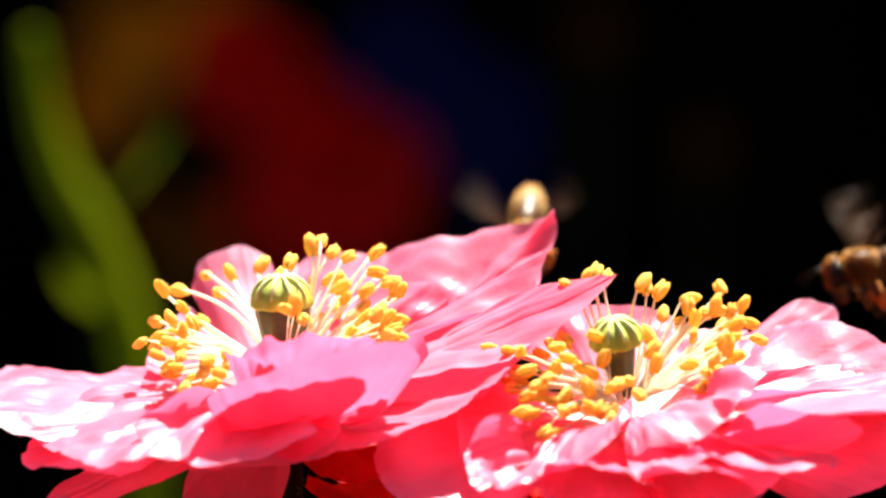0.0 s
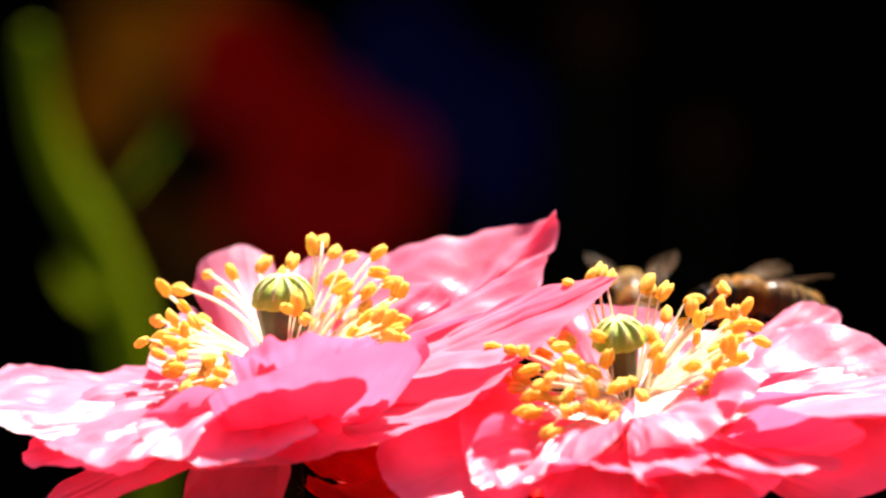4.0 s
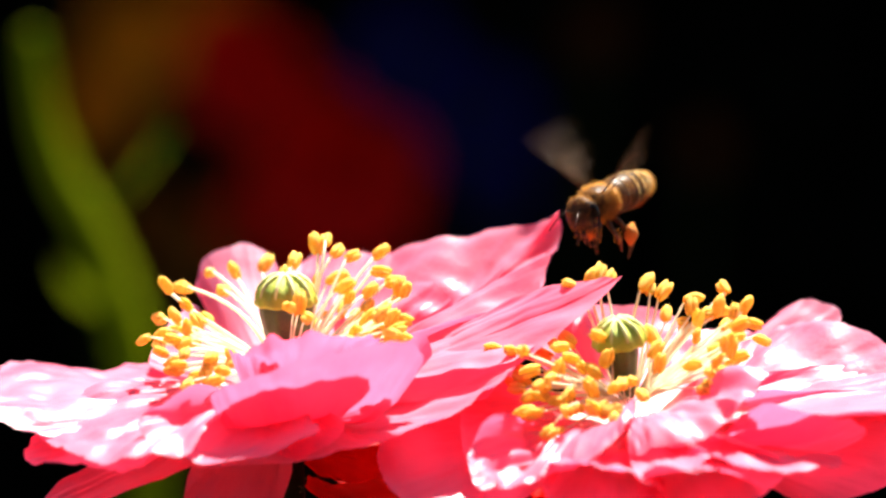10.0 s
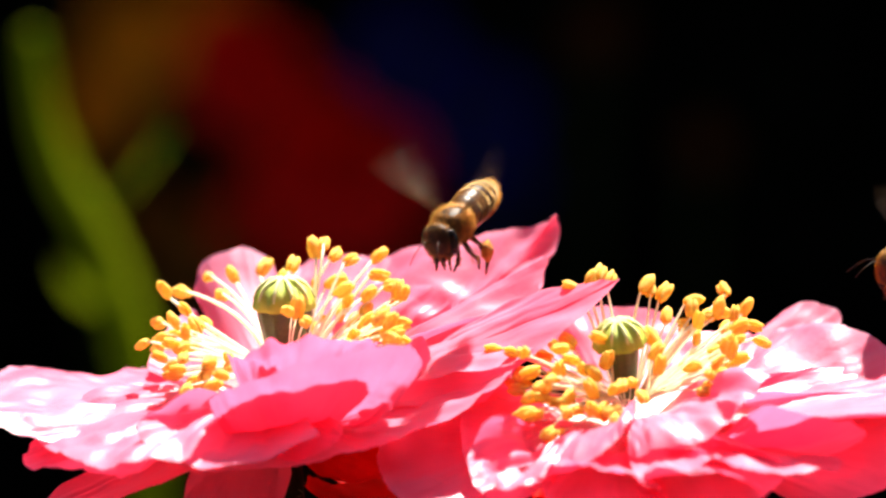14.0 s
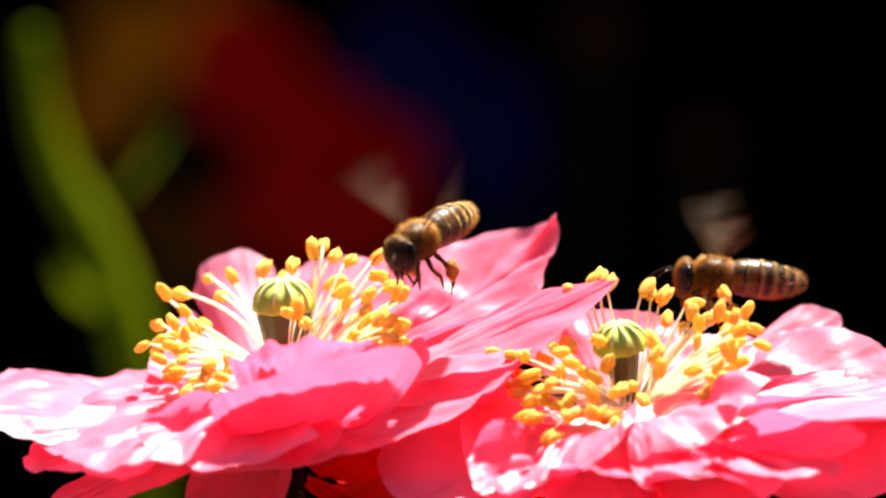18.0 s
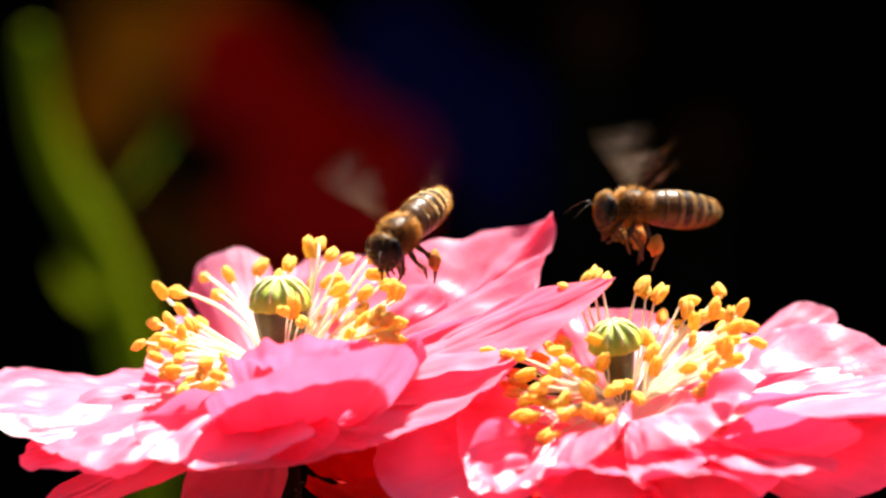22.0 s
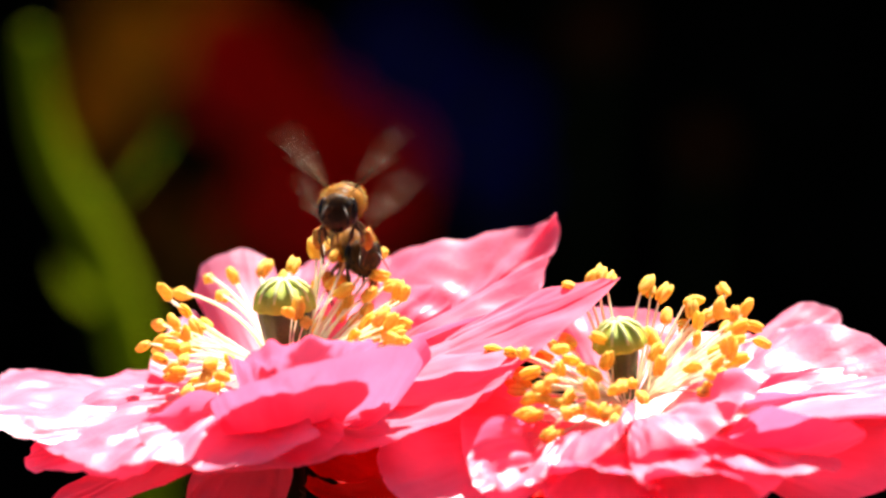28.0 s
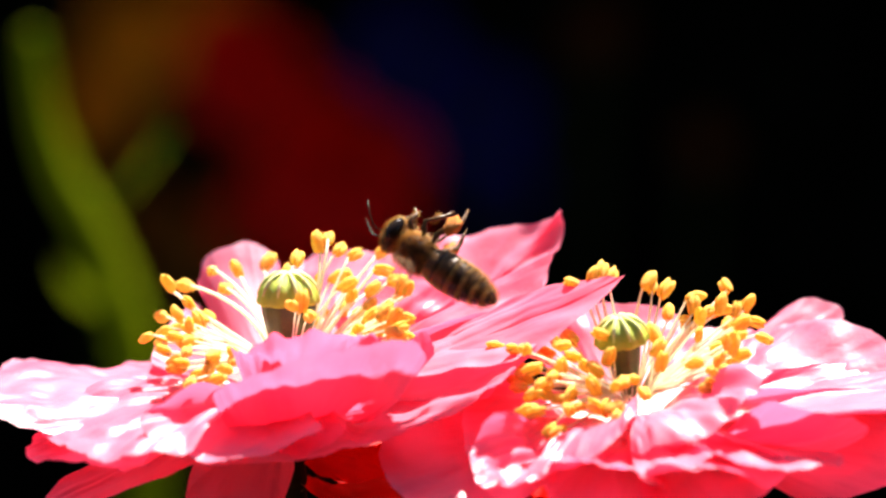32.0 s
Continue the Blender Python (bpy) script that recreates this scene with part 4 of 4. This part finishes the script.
    walk(bees[0], [
        (0.0, pose(0.0429, 0.0214, 0.4944, 0, 5, -173)),
        (0.3, pose(0.0399, 0.0213, 0.4938, 0, 6, -156)),
        (1.0, pose(0.0355, 0.0194, 0.4933, 0, 24, -142)),
        (1.5, pose(0.0373, 0.0189, 0.4920, 0, -14, -125)),
        (2.0, pose(0.0339, 0.0187, 0.4906, 0, -12, -138)),
        (2.5, pose(0.0343, 0.0187, 0.4910, 0, -14, -141)),
        (3.0, pose(0.0335, 0.0188, 0.4912, 0, -13, -142)),
        (3.5, pose(0.0324, 0.0188, 0.4915, 0, -12, -148)),
        (5.5, pose(0.0276, 0.0171, 0.4933, 0, -15, -156)),
        (6.0, pose(0.0272, 0.0171, 0.4935, 0, -16, -159)),
        (6.5, pose(0.0256, 0.0172, 0.4940, 0, -17, -163)),
        (7.0, pose(0.0246, 0.0173, 0.4942, 0, -16, -166)),
        (7.5, pose(0.0230, 0.0170, 0.4929, 0, -9, -176)),
        (8.0, pose(0.0233, 0.0170, 0.4925, 0, -8, -170)),
        (8.5, pose(0.0215, 0.0136, 0.4962, 0, -15, -177)),
        (9.0, pose(0.0205, 0.0082, 0.5007, 0, -4, -163)),
        (9.5, pose(0.0168, 0.0065, 0.5023, 0, 9, -143)),
        (10.0, pose(0.0153, 0.0057, 0.5036, 0, 7, -126)),
        (11.0, pose(0.0131, 0.0050, 0.5054, 0, 15, -121)),
        (12.0, pose(0.0097, 0.0050, 0.5051, 0, 34, -120)),
        (12.5, pose(0.0078, 0.0050, 0.5051, 0, 27, -109)),
        (13.0, pose(0.0045, 0.0050, 0.5051, 0, 25, -131)),
        (13.5, pose(0.0037, 0.0020, 0.5059, 0, 11, -127)),
        (14.0, pose(0.0009, -0.0036, 0.5030, 0, 16, -117)),
        (14.5, pose(0.0003, -0.0038, 0.5021, 0, 9, -116)),
        (17.0, pose(-0.0023, -0.0037, 0.5025, 0, 10, -130)),
        (18.0, pose(-0.0025, -0.0049, 0.5017, 0, 11, -127)),
        (19.0, pose(-0.0028, -0.0050, 0.5010, 0, 13, -129)),
        (20.0, pose(-0.0037, -0.0050, 0.5010, 0, 9, -123)),
        (21.0, pose(-0.0044, -0.0049, 0.5017, 0, 12, -125)),
        (22.0, pose(-0.0043, -0.0048, 0.5023, 0, 17, -121)),
        (23.0, pose(-0.0051, -0.0048, 0.5024, 0, 15, -125)),
        (24.0, pose(-0.0047, -0.0047, 0.5025, 0, 14, -111)),
        (25.0, pose(-0.0051, -0.0048, 0.5023, 0, 14, -110)),
        (25.5, pose(-0.0050, -0.0048, 0.5023, 0, 13, -108)),
        (27.5, pose(-0.0070, 0.0080, 0.4995, 0, 0, -85)),
        (28.0, pose(-0.0087, 0.0069, 0.4989, 0, -2, -73)),
        (28.5, pose(-0.0064, 0.0008, 0.4987, 0, 20, -45)),
        (28.8, pose(-0.0030, -0.0049, 0.4954, 0, 47, 29)),
        (29.0, pose(-0.0002, -0.0092, 0.4938, 37, 48, 54)),
        (29.5, pose(0.0009, -0.0140, 0.4954, 85, 21, 133)),
        (30.0, pose(0.0036, -0.0158, 0.4970, 140, -14, 160)),
        (30.5, pose(0.0045, -0.0154, 0.4991, 146, -23, 155)),
        (31.0, pose(0.0034, -0.0143, 0.4996, 122, -20, 170)),
        (31.5, pose(0.0007, -0.0113, 0.4993, 138, -13, 169)),
        (31.8, pose(-0.0014, -0.0087, 0.5003, 175, -20, 162)),
        (32.0, pose(-0.0026, -0.0069, 0.5008, 228, -27, 158)),
    ])
    walk(bees[1], [
        (0.0, pose(0.0084, 0.0336, 0.4950, 0, 27, -98)),
        (0.3, pose(0.0076, 0.0336, 0.4947, 0, 23, -95)),
        (1.0, pose(0.0136, 0.0338, 0.4946, 0, 30, -84)),
        (1.5, pose(0.0192, 0.0312, 0.4927, 0, 18, -87)),
        (2.0, pose(0.0216, 0.0264, 0.4885, 0, 20, -88)),
        (2.5, pose(0.0221, 0.0246, 0.4898, 0, 18, -88)),
        (3.0, pose(0.0215, 0.0244, 0.4889, 0, 16, -88)),
        (3.5, pose(0.0208, 0.0245, 0.4892, 0, 12, -88)),
        (5.5, pose(0.0176, 0.0247, 0.4904, 0, 1, -77)),
        (6.0, pose(0.0173, 0.0246, 0.4898, 0, -3, -76)),
        (7.0, pose(0.0179, 0.0247, 0.4901, 0, -4, -72)),
        (7.5, pose(0.0153, 0.0252, 0.4932, 0, 5, -68)),
        (8.0, pose(0.0132, 0.0270, 0.5033, 0, -2, -64)),
        (8.2, pose(0.0161, 0.0276, 0.5068, 0, 4, -58)),
        (8.5, pose(0.0225, 0.0260, 0.5094, 0, 21, -67)),
        (8.7, pose(0.0270, 0.0238, 0.5085, 0, 19, -63)),
        (9.0, pose(0.0348, 0.0232, 0.5048, 0, 14, -68)),
        (9.2, pose(0.0395, 0.0230, 0.5039, 0, 8, -85)),
        (9.5, pose(0.0475, 0.0249, 0.5028, 0, 5, -76)),
        (10.0, pose(0.0659, 0.0307, 0.5012, 0, -8, -51)),
        (32.0, pose(0.0659, 0.0307, 0.5012, 0, -8, -51)),
    ])
    walk(bees[2], [
        (0.0, pose(0.0629, 0.0102, 0.5005, 0, -3, -164)),
        (12.0, pose(0.0547, 0.0076, 0.4970, 0, -6, -164)),
        (13.0, pose(0.0489, 0.0056, 0.4974, 0, -6, -163)),
        (14.0, pose(0.0467, 0.0056, 0.4974, 0, -5, -169)),
        (14.5, pose(0.0461, 0.0056, 0.4974, 0, -5, -169)),
        (16.5, pose(0.0343, 0.0047, 0.4978, 0, -6, -175)),
        (17.0, pose(0.0308, 0.0046, 0.4972, 0, -8, -156)),
        (18.0, pose(0.0267, 0.0045, 0.4966, 0, -6, -175)),
        (19.0, pose(0.0241, 0.0039, 0.4991, 0, -9, -176)),
        (20.0, pose(0.0219, 0.0040, 0.4996, 0, -7, -158)),
        (21.0, pose(0.0208, 0.0043, 0.5014, 0, -7, -151)),
        (22.0, pose(0.0187, 0.0047, 0.5034, 0, -6, -162)),
        (23.0, pose(0.0173, 0.0049, 0.5049, 0, -5, -162)),
        (24.0, pose(0.0145, 0.0051, 0.5056, 0, -0, -171)),
        (25.0, pose(0.0114, 0.0051, 0.5060, 0, 8, -165)),
        (25.5, pose(0.0092, 0.0051, 0.5060, 0, 8, -165)),
        (27.5, pose(-0.0079, -0.0022, 0.5049, 0, -5, -98)),
        (28.0, pose(-0.0098, -0.0032, 0.5049, 0, -5, -95)),
        (28.5, pose(-0.0156, 0.0009, 0.5052, 0, -24, -138)),
        (28.8, pose(-0.0188, 0.0050, 0.5054, 0, -4, -127)),
        (29.0, pose(-0.0223, 0.0072, 0.5064, 0, -4, -117)),
        (29.5, pose(-0.0299, 0.0093, 0.5069, 0, 6, -109)),
        (30.0, pose(-0.0368, 0.0111, 0.5055, 0, 4, -100)),
        (30.5, pose(-0.0425, 0.0110, 0.5050, 0, 4, -100)),
        (31.0, pose(-0.0487, 0.0109, 0.5044, 0, 1, -104)),
        (32.0, pose(-0.0622, 0.0109, 0.5044, 0, 2, -119)),
    ])
    # when each bee's wings rest: (from, to)
    rests = [[(1.8, 7.6), (28.6, 31.6)], [(2.2, 7.2)], []]
    for bee, made, still in zip(bees, wings, rests):
        for wing, side, front, hinge in made:
            rows = []
            for f in range(0, 961):
                t = f / 30
                rest = any(a <= t <= b for a, b in still)
                if rest and f % 15 and f != 960:
                    continue
                beat = 0.0 if rest else (0, 1, 0, -1)[f % 4]
                up = 16 if rest else 48 + 12 * beat - (0 if front else 6)
                sweep = -64 if rest else -8 - 52 * beat - (0 if front else 8)
                twist = 0 if rest else 20 * (1, 0, -1, 0)[f % 4]
                rows.append((t, Matrix.Translation(hinge) @ pose(0, 0, 0, 0, 0, -sweep * side) @ pose(0, 0, 0, up * side, 0, 0) @ pose(0, 0, 0, 0, twist - 8, 0)))
            walk(wing, rows)


motions()
